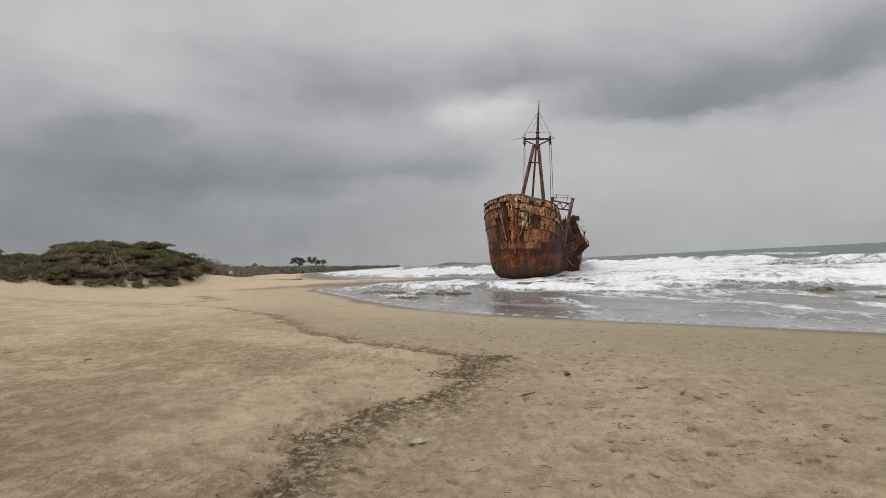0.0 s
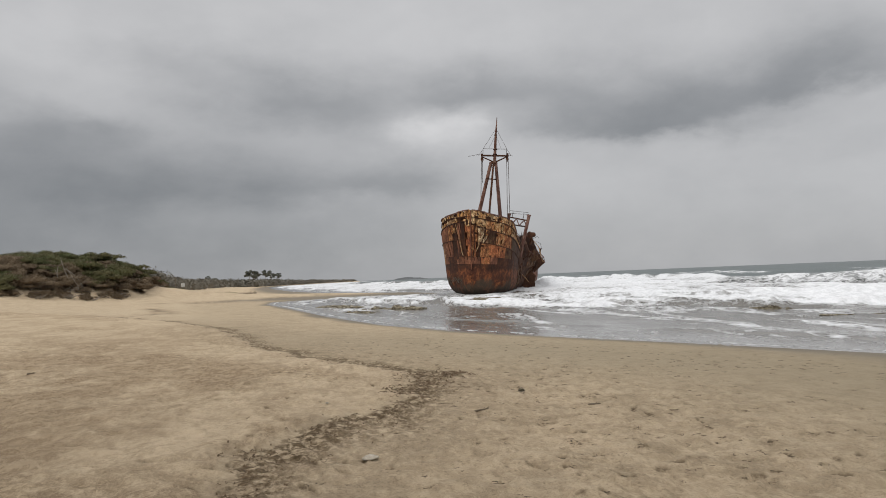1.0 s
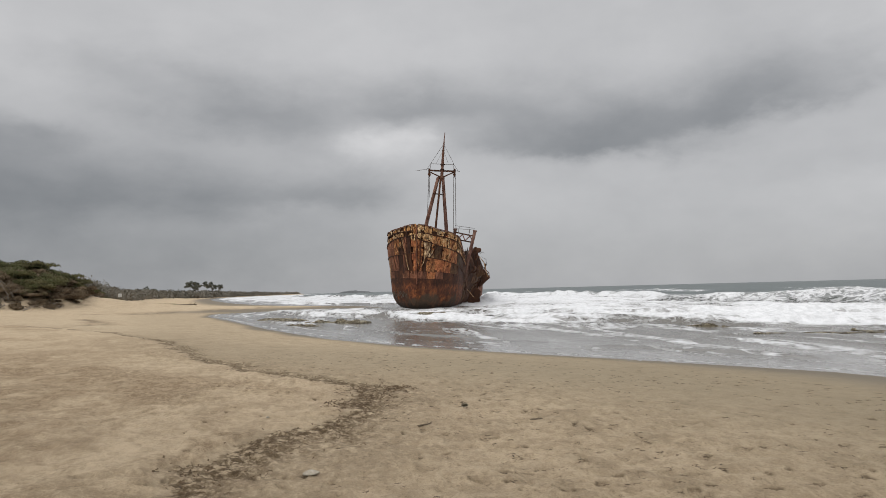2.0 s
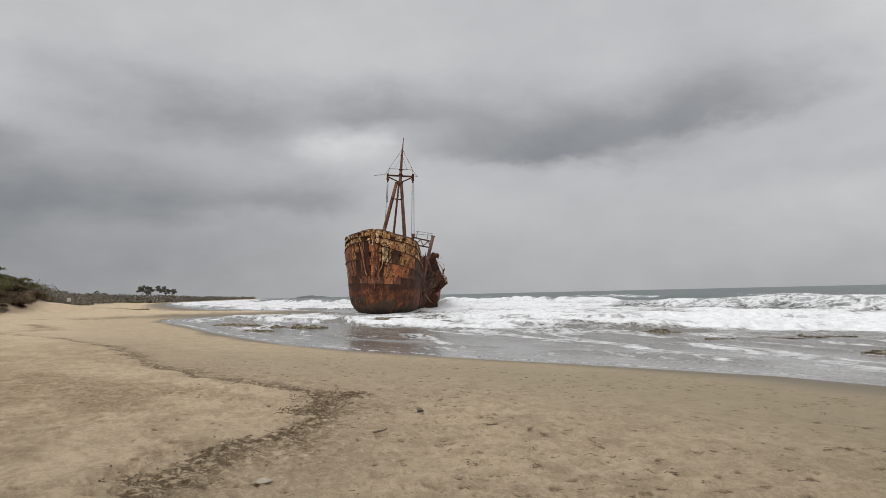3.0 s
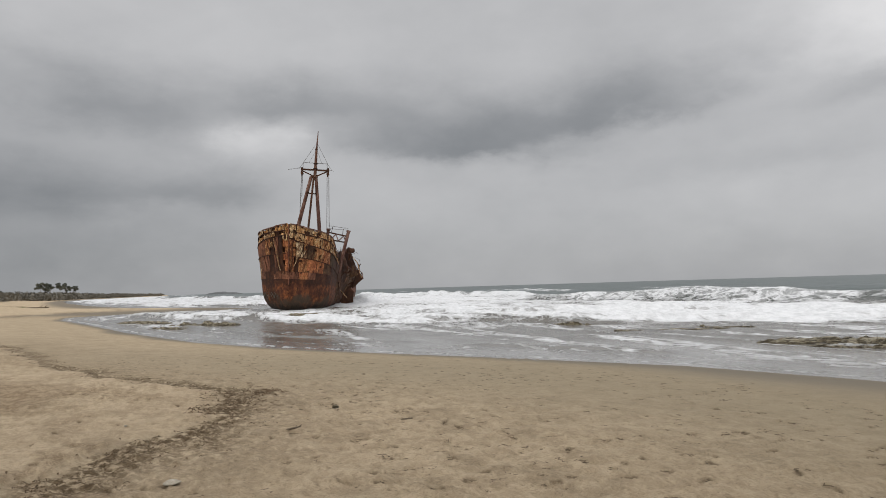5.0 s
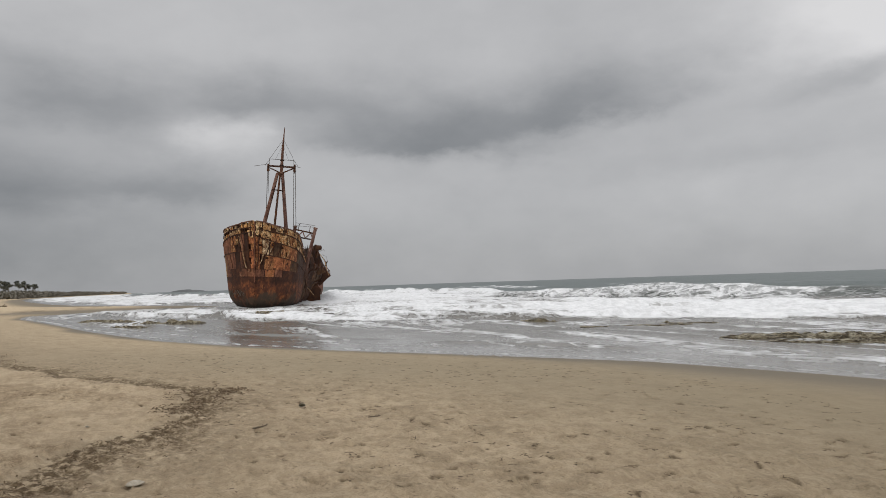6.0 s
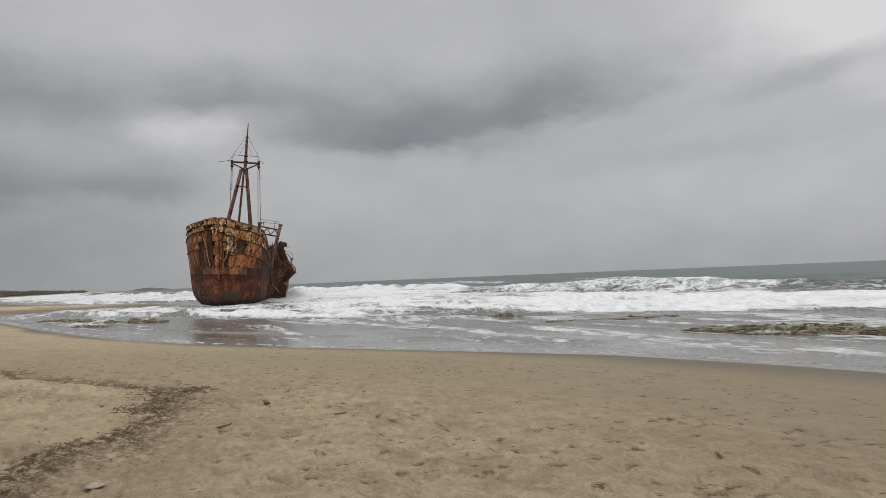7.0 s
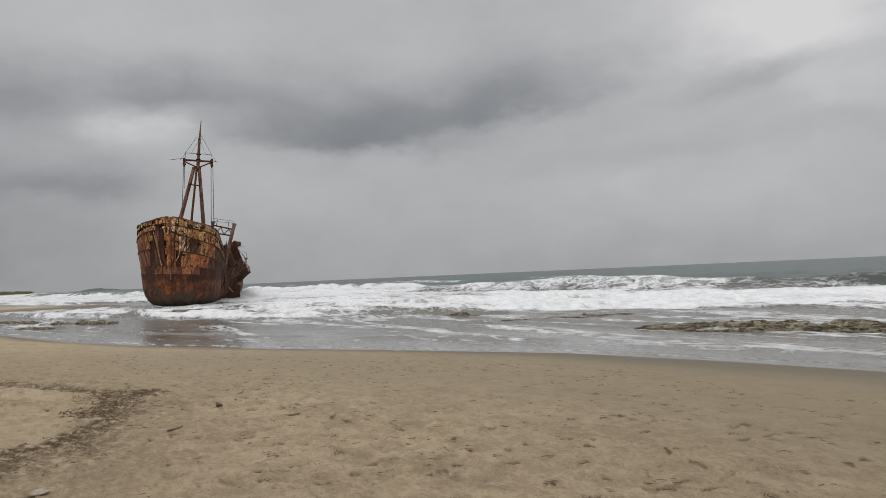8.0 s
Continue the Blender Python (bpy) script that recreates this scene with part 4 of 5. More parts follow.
# the large plates below the bulwark: where each ends along its row, and its surface
# the narrow RUST_DARK ones beside the stem paint the shade of open gaps
PLATES = {
    -1: [[(0.32, RUST_PLATE), (0.62, RUST_DARK), (0.95, RUST_BROWN), (1.45, RUST_DARK), (2.2, RUST_MID), (3.9, RUST_BROWN), (6.2, RUST_BROWN), (9.5, RUST_PLATE), (14.4, RUST_BROWN)],
         [(0.30, RUST_PLATE), (0.62, RUST_DARK), (1.1, RUST_BROWN), (1.7, RUST_DARK), (3.0, RUST_BROWN), (4.1, RUST_BROWN), (6.0, RUST_CREAM), (10, RUST_BROWN), (14.4, RUST_HULL)],
         [(0.5, RUST_BROWN), (1.3, RUST_BROWN), (2.8, RUST_HULL), (4.3, RUST_BROWN), (6.4, RUST_CREAM), (14.4, RUST_HULL)]],
    1: [[(0.34, RUST_PLATE), (0.82, RUST_CREAM), (1.15, RUST_CREAM), (1.85, RUST_GREEN), (3.1, RUST_MID), (4.7, RUST_PLATE), (6.8, RUST_GREEN), (10, RUST_HULL), (14.4, RUST_DARK)],
        [(0.26, RUST_PLATE), (0.50, RUST_DARK), (1.25, RUST_MID), (2.3, RUST_PLATE), (3.4, RUST_PLATE), (5.2, RUST_GREEN), (8, RUST_HULL), (14.4, RUST_DARK)],
        [(0.55, RUST_BROWN), (1.4, RUST_PLATE), (2.3, RUST_BROWN), (4.2, RUST_HULL), (7.5, RUST_HULL), (14.4, RUST_HULL)]],
}
FORE_RIBS = {
    -1: [(1.25, 8.0, 0.62, 4.5, 0.15, RUST_DARK), (1.02, 7.9, 0.50, 4.6, 0.09, RUST_CREAM), (0.80, 7.9, 0.40, 4.3, 0.13, RUST_DARK), (0.36, 7.5, 0.20, 4.2, 0.10, RUST_DARK), (1.9, 7.9, 1.35, 6.3, 0.10, RUST_DARK), (2.5, 6.2, 2.2, 4.6, 0.08, RUST_DARK)],
    1: [(0.80, 7.3, 0.30, 4.3, 0.16, RUST_DARK), (0.62, 7.2, 0.22, 5.0, 0.09, RUST_CREAM), (1.30, 7.2, 0.72, 5.9, 0.10, RUST_DARK), (0.16, 7.6, 0.10, 4.4, 0.08, RUST_DARK), (1.75, 7.0, 1.55, 5.9, 0.09, RUST_DARK)],
}
rng = random.Random(11)
for side in (-1, 1):
    for row, plates in enumerate(PLATES[side]):
        q = 0.02
        for n, (q1, mat) in enumerate(plates):
            panel("hull_plate", strake(side, row + 2), strake(side, row + 1), q, q1 - 0.05, side, mat, (0.16, 0.10, 0.0)[row] if mat in (RUST_MID, RUST_CREAM, RUST_PLATE) and q < 6 else 0.0,
                  (0.03, 0.015, 0.0)[row] + rng.uniform(0.0, 0.06), 3 * row + n, 0.06)
            q = q1
    # bulwark: two rows of narrow upright remnants between the frames; a gap is broken out beside the stem
    for row, (low, high) in enumerate(((strake(side, 0), top_z), (strake(side, 1), strake(side, 0)))):
        q, n = 0.02, 0
        while q < 14.4:
            w = rng.uniform(0.28, 0.60) if row == 0 else rng.uniform(0.45, 1.0)
            broken = side < 0 and row == 0 and 0.40 < q < 1.15
            cut = rng.choice((0.0, 0.0, 0.05, 0.2)) + (rng.uniform(0.3, 0.5) if broken else 0)
            if rng.random() > 0.05:
                panel("bulwark_plate", low, lambda k, h=high, c=cut: h(k) - c, q, q + w - rng.uniform(0.02, 0.08), side, rng.choice((RUST_BULWARK, RUST_BULWARK, RUST_BULWARK, RUST_CREAM, RUST_MID)),
                      0.34 if row == 0 else 0.30, rng.uniform(0.0, 0.07), 40 + n + 20 * row, 0.12)
            q, n = q + w, n + 1
    # frames behind the plating
    q = 0.6
    while q < 14.5:
        bm = bmesh.new()
        zt = top_z(q) - rng.uniform(0.0, 0.15)
        zz = [5.2, 6.2, 7.2, zt]
        for za, zb in zip(zz, zz[1:]):
            beam(bm, hull_point(za, q, side, 0.12), hull_point(zb, q, side, 0.12), 0.10, 0.14, (0, 1, 0))
        part("frame_rib", bm, RUST_DARK, ship)
        q += 0.75
    # capping rail, sagging, broken in places
    q = 0.1
    while q < 13.5:
        q1 = q + rng.uniform(1.2, 2.2)
        bm = bmesh.new()
        pts = [hull_point(top_z(k) - 0.13, k, side, -0.05) for k in np.linspace(q, q1, 7)]
        sweep(bm, pts, 0.16, 0.09)
        part("rail_cap", bm, RUST_MAST, ship)
        q = q1 + rng.choice((0.0, 0.0, 0.25, 0.7))
    # rubbing strakes along the bulwark's foot and middle, and the ledge over the lower hull
    for row, wide in ((0, 0.07), (1, 0.12), (2, 0.06)):
        line = strake(side, row)
        bm = bmesh.new()
        sweep(bm, [hull_point(line(k), k, side, -0.09) for k in QS if 0.1 < k <= 13], wide, 0.09)
        part("rubbing_strake", bm, RUST_DARK, ship)
    # bent frames running down to the forefoot; dark, pale strips paint gaps in plating
    for k, (qa, za, qb, zb, wide, mat) in enumerate(FORE_RIBS[side]):
        bm = bmesh.new()
        sweep(bm, [hull_point(za + (zb - za) * f, qa + (qb - qa) * f + 0.03 * math.sin(9 * f + k), side, -0.10) for f in np.linspace(0, 1, 7)], wide, 0.08)
        part("bow_rib", bm, mat, ship)

# stem bar
bm = bmesh.new()
pts = [hull_point(z, 0, 1, -0.02) for z in (0.6, 1.5, 2.5, 3.2)]
sweep(bm, pts, 0.10, 0.12)
part("stem_bar", bm, RUST_HULL, ship)
bm = bmesh.new()
pts = [hull_point(z, 0, 1, -0.06) for z in np.linspace(3.2, 9.15, 9)]
sweep(bm, pts, 0.09, 0.22)
part("stem_plate", bm, RUST_BROWN, ship)

# hawse eyes: an oval rim round a dark plug, one at the stem head and one on either bow
def hawse(q, z, side, wide, tall):
    c = hull_point(z, q, side, -0.06)
    n = (hull_point(z, q, side, -0.5) - hull_point(z, q, side, 0.5)).normalized() if q > 0.5 else Vector((side * 0.35, -0.93, -0.1)).normalized()
    u = n.cross(Vector((0, 0, 1))).normalized()
    w = u.cross(n)
    bm = bmesh.new()
    ring = [c + n * 0.07 + u * math.cos(a) * wide / 2 + w * math.sin(a) * tall / 2 for a in np.linspace(0, 2 * math.pi, 17)]
    sweep(bm, ring, 0.11, 0.11)
    top = part("hawse_rim", bm, RUST_BULWARK, ship, "flaking ochre hawse rim")
    # closed plug, near black to give the open pipe's inner shade
    bm = bmesh.new()
    inner = [bm.verts.new(c + n * 0.05 + u * math.cos(a) * wide * 0.42 + w * math.sin(a) * tall * 0.42) for a in np.linspace(0, 2 * math.pi, 17)[:-1]]
    back = [bm.verts.new(v.co - n * 0.5) for v in inner]
    for k in range(16):
        bm.faces.new((inner[k], inner[(k + 1) % 16], back[(k + 1) % 16], back[k]))
    bm.faces.new(inner)
    bm.faces.new(back[::-1])
    part("hawse_pipe", bm, RUST_DARK, top, "dark plug with the hawse pipe's shade in its colour")


hawse(0.12, 8.0, -1, 0.42, 0.72)
hawse(0.95, 7.05, 1, 0.36, 0.5)
hawse(1.2, 7.3, -1, 0.36, 0.5)

# forecastle deck
verts = []
deck_q = [0.5, 1.2, 2.8, 5.5, 9, 14.4]
for q in deck_q:
    for side in (-1, 1):
        p = hull_point(7.6, q, side, 0.2)
        verts.append((p.x, p.y, p.z))
mesh_part("forecastle_deck", verts, [(2 * k, 2 * k + 1, 2 * k + 3, 2 * k + 2) for k in range(len(deck_q) - 1)], RUST_DARK, ship)
# break of the forecastle and main deck
verts = []
for z in (0.3, 3.0, 5.3, 7.6):
    for side in (-1, 1):
        p = hull_point(z, 14.6, side, 0.15)
        verts.append((p.x, p.y, p.z))
mesh_part("forecastle_bulkhead", verts, [(0, 1, 3, 2), (2, 3, 5, 4), (4, 5, 7, 6)], RUST_DARK, ship)

# torn side abaft the forecastle: crumpled shell that sags outwards
rng = random.Random(23)


def sag(s_aft, z):
    """How far the sprung port side stands out from the hull."""
    w = math.exp(-((s_aft - 25) / 9) ** 2) * math.exp(-((z - 4.9) / 2.2) ** 2)
    return (0.15 + 1.55 * w) * min(max((s_aft - 12.5) / 4.5, 0.0), 1.0) + (0.30 if s_aft > 16 else 0.12) * noise.noise(Vector((s_aft * 0.5, z * 0.8, 2.0)))


def crumpled(s0, s1, z0, z1, material):
    bm = bmesh.new()
    n = 5
    grid = []
    for i in range(n):
        row = []
        for j in range(n):
            s_aft, z = s0 + (s1 - s0) * j / (n - 1), z0 + (z1 - z0) * i / (n - 1)
            edge = i in (0, n - 1) or j in (0, n - 1)
            s_aft += 0.22 * noise.noise(Vector((s_aft * 2, z * 2, 5.0))) if edge else 0
            z += 0.30 * noise.noise(Vector((s_aft * 1.7, z * 2, 9.0))) if edge else 0
            p = hull_point(min(z, 5.2), s_aft - 1.0, 1)
            row.append(bm.verts.new((p.x + sag(s_aft, z) + 0.10 * noise.noise(Vector((s_aft * 2.3, z * 2.3, 1.0))), s_aft, z)))
        grid.append(row)
    skip = {(rng.randrange(n - 1), rng.randrange(n - 1)) for _ in range(rng.choice((0, 1, 2, 3)))}
    for i in range(n - 1):
        for j in range(n - 1):
            if (i, j) not in skip:
                bm.faces.new((grid[i][j], grid[i][j + 1], grid[i + 1][j + 1], grid[i + 1][j]))
    ext = bmesh.ops.extrude_face_region(bm, geom=bm.faces[:])
    bmesh.ops.translate(bm, verts=[e for e in ext["geom"] if isinstance(e, bmesh.types.BMVert)], vec=(-0.05, 0, 0))
    bmesh.ops.recalc_face_normals(bm, faces=bm.faces[:])
    bmesh.ops.delete(bm, geom=[q for q in bm.verts if not q.link_faces], context="VERTS")
    part("torn_plate", bm, material, ship)


for k in range(11):
    s0 = 13.6 + k * 2.1
    crown = float(np.interp(s0, [13.6, 18, 22, 28, 36], [7.4, 7.7, 7.5, 6.5, 4.8]))
    rows_z = [1.2, 2.4, 3.5, 4.5, 5.5, 6.4, 7.2, 8.0]
    for za, zb in zip(rows_z, rows_z[1:]):
        if zb > crown + rng.uniform(-0.3, 0.5) or rng.random() < 0.10:
            continue
        crumpled(s0 + rng.uniform(-0.2, 0.2), s0 + 2.1 + rng.uniform(-0.3, 0.2), za, zb + rng.uniform(-0.1, 0.2), rng.choice((RUST_DARK, RUST_DARK, RUST_DARK, RUST_GREEN)))
nS, nZ = 44, 16
_side, _faces = [], []
for i in range(nS):
    s_aft = 13.4 + 23 * i / (nS - 1)
    crown = float(np.interp(s_aft, [13.4, 15, 18, 22, 28, 36], [7.3, 7.5, 7.5, 7.2, 6.2, 4.5])) + 0.7 * noise.noise(Vector((s_aft * 1.3, 0.0, 4.0)))
    for j in range(nZ):
        z = 0.9 + (crown - 0.9) * j / (nZ - 1)
        p = hull_point(min(z, 5.2), s_aft - 1.0, 1)
        _side.append((p.x + sag(s_aft, z) - 0.10, s_aft, z))
for i in range(nS - 1):
    for j in range(nZ - 1):
        if noise.noise(Vector((i * 0.45, j * 0.6, 7.0))) < 0.42:
            _faces.append((i * nZ + j, (i + 1) * nZ + j, (i + 1) * nZ + j + 1, i * nZ + j + 1))
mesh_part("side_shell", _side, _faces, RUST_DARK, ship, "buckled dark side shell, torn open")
for k in range(16):
    s_aft = 14.5 + k * 1.1
    bm = bmesh.new()
    za = rng.uniform(3.0, 5.5)
    a = hull_point(4.2, s_aft - 1.0, 1) + Vector((sag(s_aft, za), 0, za - 4.2))
    b2 = a + Vector((rng.uniform(-0.3, 0.7), rng.uniform(-1.6, 1.6), rng.uniform(0.3, 1.5)))
    mid = (a + b2) / 2 + Vector((rng.uniform(0, 0.4), 0, 0))
    beam(bm, a, mid, 0.13, 0.10, (0, 1, 0))
    beam(bm, mid, b2, 0.12, 0.10, (0, 1, 0))
    part("bent_frame", bm, RUST_DARK, ship)
# loose shell plates sprung outwards and hanging down to the water
def loose_plate(aft, corners, lean, material):
    """A bent plate: its corners across and up, leaning aft by lean metres from one edge to the other."""
    cx, cz = sum(c[0] for c in corners) / len(corners), sum(c[1] for c in corners) / len(corners)
    bm = bmesh.new()
    rims = []
    for back in (0.0, 0.07):
        ring = []
        for k, (x, z) in enumerate(corners):
            x2, z2 = corners[(k + 1) % len(corners)]
            for f in (0.0, 0.33, 0.66):
                px, pz = x + (x2 - x) * f, z + (z2 - z) * f
                px += 0.10 * noise.noise(Vector((px * 3, pz * 3, aft)))
                pz += 0.12 * noise.noise(Vector((pz * 3, px * 3, aft + 5)))
                ring.append(bm.verts.new((px, aft + back + lean * (px - cx) + 0.15 * noise.noise(Vector((px, pz, 3.0))), pz)))
        hub = bm.verts.new((cx, aft + back - 0.12, cz))
        for k in range(len(ring)):
            q = (ring[k], ring[(k + 1) % len(ring)], hub)
            bm.faces.new(q if back else q[::-1])
        rims.append(ring)
    for k in range(len(rims[0])):
        bm.faces.new((rims[0][k], rims[0][(k + 1) % len(rims[0])], rims[1][(k + 1) % len(rims[0])], rims[1][k]))
    part("hanging_plate", bm, material, ship)


loose_plate(18.0, ((3.28, 7.1), (4.32, 7.5), (5.23, 7.2), (5.69, 5.95), (4.77, 5.26), (3.62, 5.5)), 0.5, RUST_DARK)
loose_plate(19.6, ((4.17, 6.2), (5.23, 6.3), (6.04, 4.6), (5.1, 4.2)), 0.4, RUST_GREEN)
loose_plate(24.0, ((5.71, 5.4), (6.55, 4.3), (5.1, 2.9), (4.86, 4.2)), 0.3, RUST_DARK)
loose_plate(21.5, ((3.31, 2.94), (4.5, 3.42), (5.45, 2.46), (5.35, 1.1), (4.02, 0.9), (3.18, 1.97)), 0.4, RUST_DARK)
loose_plate(17.0, ((2.9, 5.3), (3.7, 5.2), (4.0, 3.6), (3.2, 3.3)), 0.3, RUST_HULL)
for aft, line, wide, mat in ((17.6, ((3.85, 2.83), (4.3, 2.4), (4.81, 1.79)), 0.13, RUST_CREAM), (21.8, ((5.11, 7.04), (5.82, 6.19), (6.17, 4.86), (6.41, 4.26)), 0.14, RUST_CREAM),
                             (16.8, ((4.38, 5.93), (5.0, 5.5), (5.47, 5.12)), 0.16, RUST_MAST), (15.8, ((3.1, 5.57), (3.8, 4.9), (4.34, 4.42)), 0.18, RUST_DARK), (19.0, ((3.0, 5.1), (3.2, 3.8), (3.11, 2.4)), 0.16, RUST_PLATE),
                             (20.5, ((5.2, 7.2), (5.7, 7.5), (5.9, 7.3)), 0.05, WIRE), (21.0, ((5.5, 6.9), (6.1, 6.6), (6.2, 6.0)), 0.05, WIRE), (23.5, ((6.0, 5.3), (6.4, 4.9), (6.5, 4.2)), 0.12, RUST_MAST)):
    bm = bmesh.new()
    sweep(bm, [Vector((x, aft, z)) for x, z in line], wide, wide * 0.8)
    part("bent_frame", bm, mat, ship)
bm = bmesh.new()
rod(bm, (5.05, 16.8, 7.5), (5.5, 17.2, 7.55), 0.32, 0.30, 14)
rod(bm, (4.9, 16.7, 7.5), (5.05, 16.8, 7.5), 0.42, 0.42, 14)
rod(bm, (5.2, 17.0, 7.4), (5.0, 17.4, 6.4), 0.16, 0.16, 8)
part("winch_drum", bm, RUST_DARK, ship, "dark rusted winch drum")
# faded painted scrawl on the lower bow, unreadable strokes
PALE = plain_material("faded_paint", (0.075, 0.060, 0.045), (0.20, 0.175, 0.14), 6.0)
for k in range(11):
    q = 0.9 + 0.36 * k
    bm = bmesh.new()
    za, zb = 1.55 + 0.35 * rng.random(), 2.1 + 0.3 * rng.random()
    sweep(bm, [hull_point(za + (zb - za) * f, q + 0.14 * math.sin(5 * f + k) + 0.1 * f, -1, -0.02) for f in np.linspace(0, 1, 5)], rng.uniform(0.05, 0.11), 0.02)
    part("paint_stroke", bm, PALE, ship)

# the tripod mast with its crosstree and wires
def mast():
    top = new("mast")
    top.parent = ship
    top["label"] = "rust-red tripod mast with a crosstree and slack wires"
    S = 12.0
    yard, tip = Vector((1.13, S, 16.58)), Vector((1.36, S, 21.15))

    def bit(name, a, b, ra, rb=None, mat=RUST_MAST, sides=10):
        bm = bmesh.new()
        rod(bm, a, b, ra, rb, sides)
        return part(name, bm, mat, top, smooth=False)

    def at(dx, dz, dy=0.0):
        return yard + Vector((dx, dy, dz))
    bit("leg", (-1.72, S + 0.6, 5.6), at(-0.42, -0.75), 0.25, 0.19)
    bit("leg", (2.14, S + 0.6, 5.6), at(0.12, -0.70), 0.24, 0.18)
    bit("leg", (0.52, S - 2.2, 5.8), at(-0.12, -0.75, -0.1), 0.14, 0.11, RUST_DARK)
    bit("pole", at(-0.02, -1.2), at(0.10, 2.5), 0.20, 0.13)
    bit("topmast", at(0.10, 2.4), tip, 0.12, 0.035)
    for dz in (-0.9, 0.15, 0.75, 2.45):
        bit("mast_band", at(0.02 + 0.03 * dz, dz - 0.06), at(0.02 + 0.03 * dz, dz + 0.06), 0.25 if dz < 2 else 0.16, None, RUST_DARK)
    bm = bmesh.new()
    beam(bm, at(-1.62, 0.06), at(1.62, -0.04), 0.22, 0.18)
    for sd in (-1, 1):
        beam(bm, at(sd * 1.5, -0.1), at(sd * 0.15, -0.72), 0.13, 0.13)
        beam(bm, at(sd * 1.52, -0.3), at(sd * 1.52, 0.28), 0.18, 0.18, (0, 1, 0))
    beam(bm, at(-0.45, -0.75), at(0.32, -0.75), 0.26, 0.30)
    part("crosstree", bm, RUST_DARK, top)
    bm = bmesh.new()
    beam(bm, at(-0.95, -2.75, -0.5), at(0.35, -2.8), 0.10, 0.12)
    part("leg_tie", bm, RUST_DARK, top)
    for sd in (-1, 1):
        bit("stay", at(0.13, 3.2), at(sd * 1.40, 0.82), 0.020, None, WIRE, 5)
        bit("stay", at(0.12, 2.5), at(sd * 0.75, 0.80), 0.014, None, WIRE, 5)
        bit("rail_post", at(sd * 1.40, 0.05), at(sd * 1.38, 0.86), 0.028, None, WIRE, 5)
        bit("rail_brace", at(sd * 1.90, 0.05), at(sd * 1.38, 0.80), 0.020, None, WIRE, 5)
    bit("rail", at(-1.40, 0.86), at(1.42, 0.76), 0.028, None, WIRE, 5)
    bit("aerial_rod", at(-3.12, -0.02), at(-1.4, 0.28), 0.024, None, WIRE, 5)
    bit("aerial_rod", at(2.15, -0.06), at(1.3, 0.12), 0.024, None, WIRE, 5)
    for x0, x1, dz in ((-1.55, -1.66, -6.2), (-1.44, -1.50, -3.1), (1.40, 1.52, -7.4), (1.58, 1.80, -7.2)):
        bit("hanging_rope", at(x0, -0.2), at(x1, dz, 0.4), 0.034, None, WIRE, 5)
    for sd in (-1, 1):
        bm = bmesh.new()
        rod(bm, at(sd * 1.48, -0.42, -0.12), at(sd * 1.48, -0.42, 0.12), 0.17, None, 10)
        rod(bm, at(sd * 1.48, -0.42), at(sd * 1.48, -0.75), 0.07, 0.05, 8)
        part("pulley_block", bm, RUST_DARK, top)
    return top


mast()


def gallows():
    top = new("gallows")
    top.parent = ship
    top["label"] = "leaning rusted derrick frame with a lattice beam"
    S = 14.6
    for foot, head in (((2.05, 5.2), (2.63, 9.85)), ((3.86, 4.4), (5.02, 9.68))):
        bm = bmesh.new()
        rod(bm, (foot[0], S, foot[1]), (head[0], S, head[1]), 0.22, 0.19, 10)
        rod(bm, (head[0], S, head[1] - 0.02), (head[0] + 0.02, S, head[1] + 0.14), 0.27, 0.23, 10)
        part("post", bm, RUST_MAST, top)
    for a, b2 in (((2.62, 9.55), (4.95, 9.10)), ((2.45, 8.72), (4.78, 8.36))):
        bm = bmesh.new()
        beam(bm, (a[0], S, a[1]), (b2[0], S, b2[1]), 0.20, 0.15)
        part("cross_beam", bm, RUST_DARK, top)
    for k in range(5):
        f0, f1 = k / 5, (k + 1) / 5
        up, low = lambda f: (2.60 + 2.32 * f, S, 9.50 - 0.45 * f), lambda f: (2.48 + 2.28 * f, S, 8.76 - 0.36 * f)
        bm = bmesh.new()
        beam(bm, low(f0) if k % 2 else up(f0), up(f1) if k % 2 else low(f1), 0.11, 0.11)
        part("lattice_brace", bm, RUST_MAST, top)
    for za, zb in ((10.35, 10.05), (10.0, 9.85)):
        bm = bmesh.new()
        rod(bm, (2.63, S, za), (5.0, S, zb), 0.022, None, 5)
        part("wire", bm, WIRE, top)
    for x, z in ((3.0, 9.45), (4.3, 9.25)):
        bm = bmesh.new()
        beam(bm, (x, S, z), (x + 0.12, S, z + 0.75), 0.06, 0.06, (0, 1, 0))
        part("rail_stub", bm, RUST_DARK, top)


gallows()


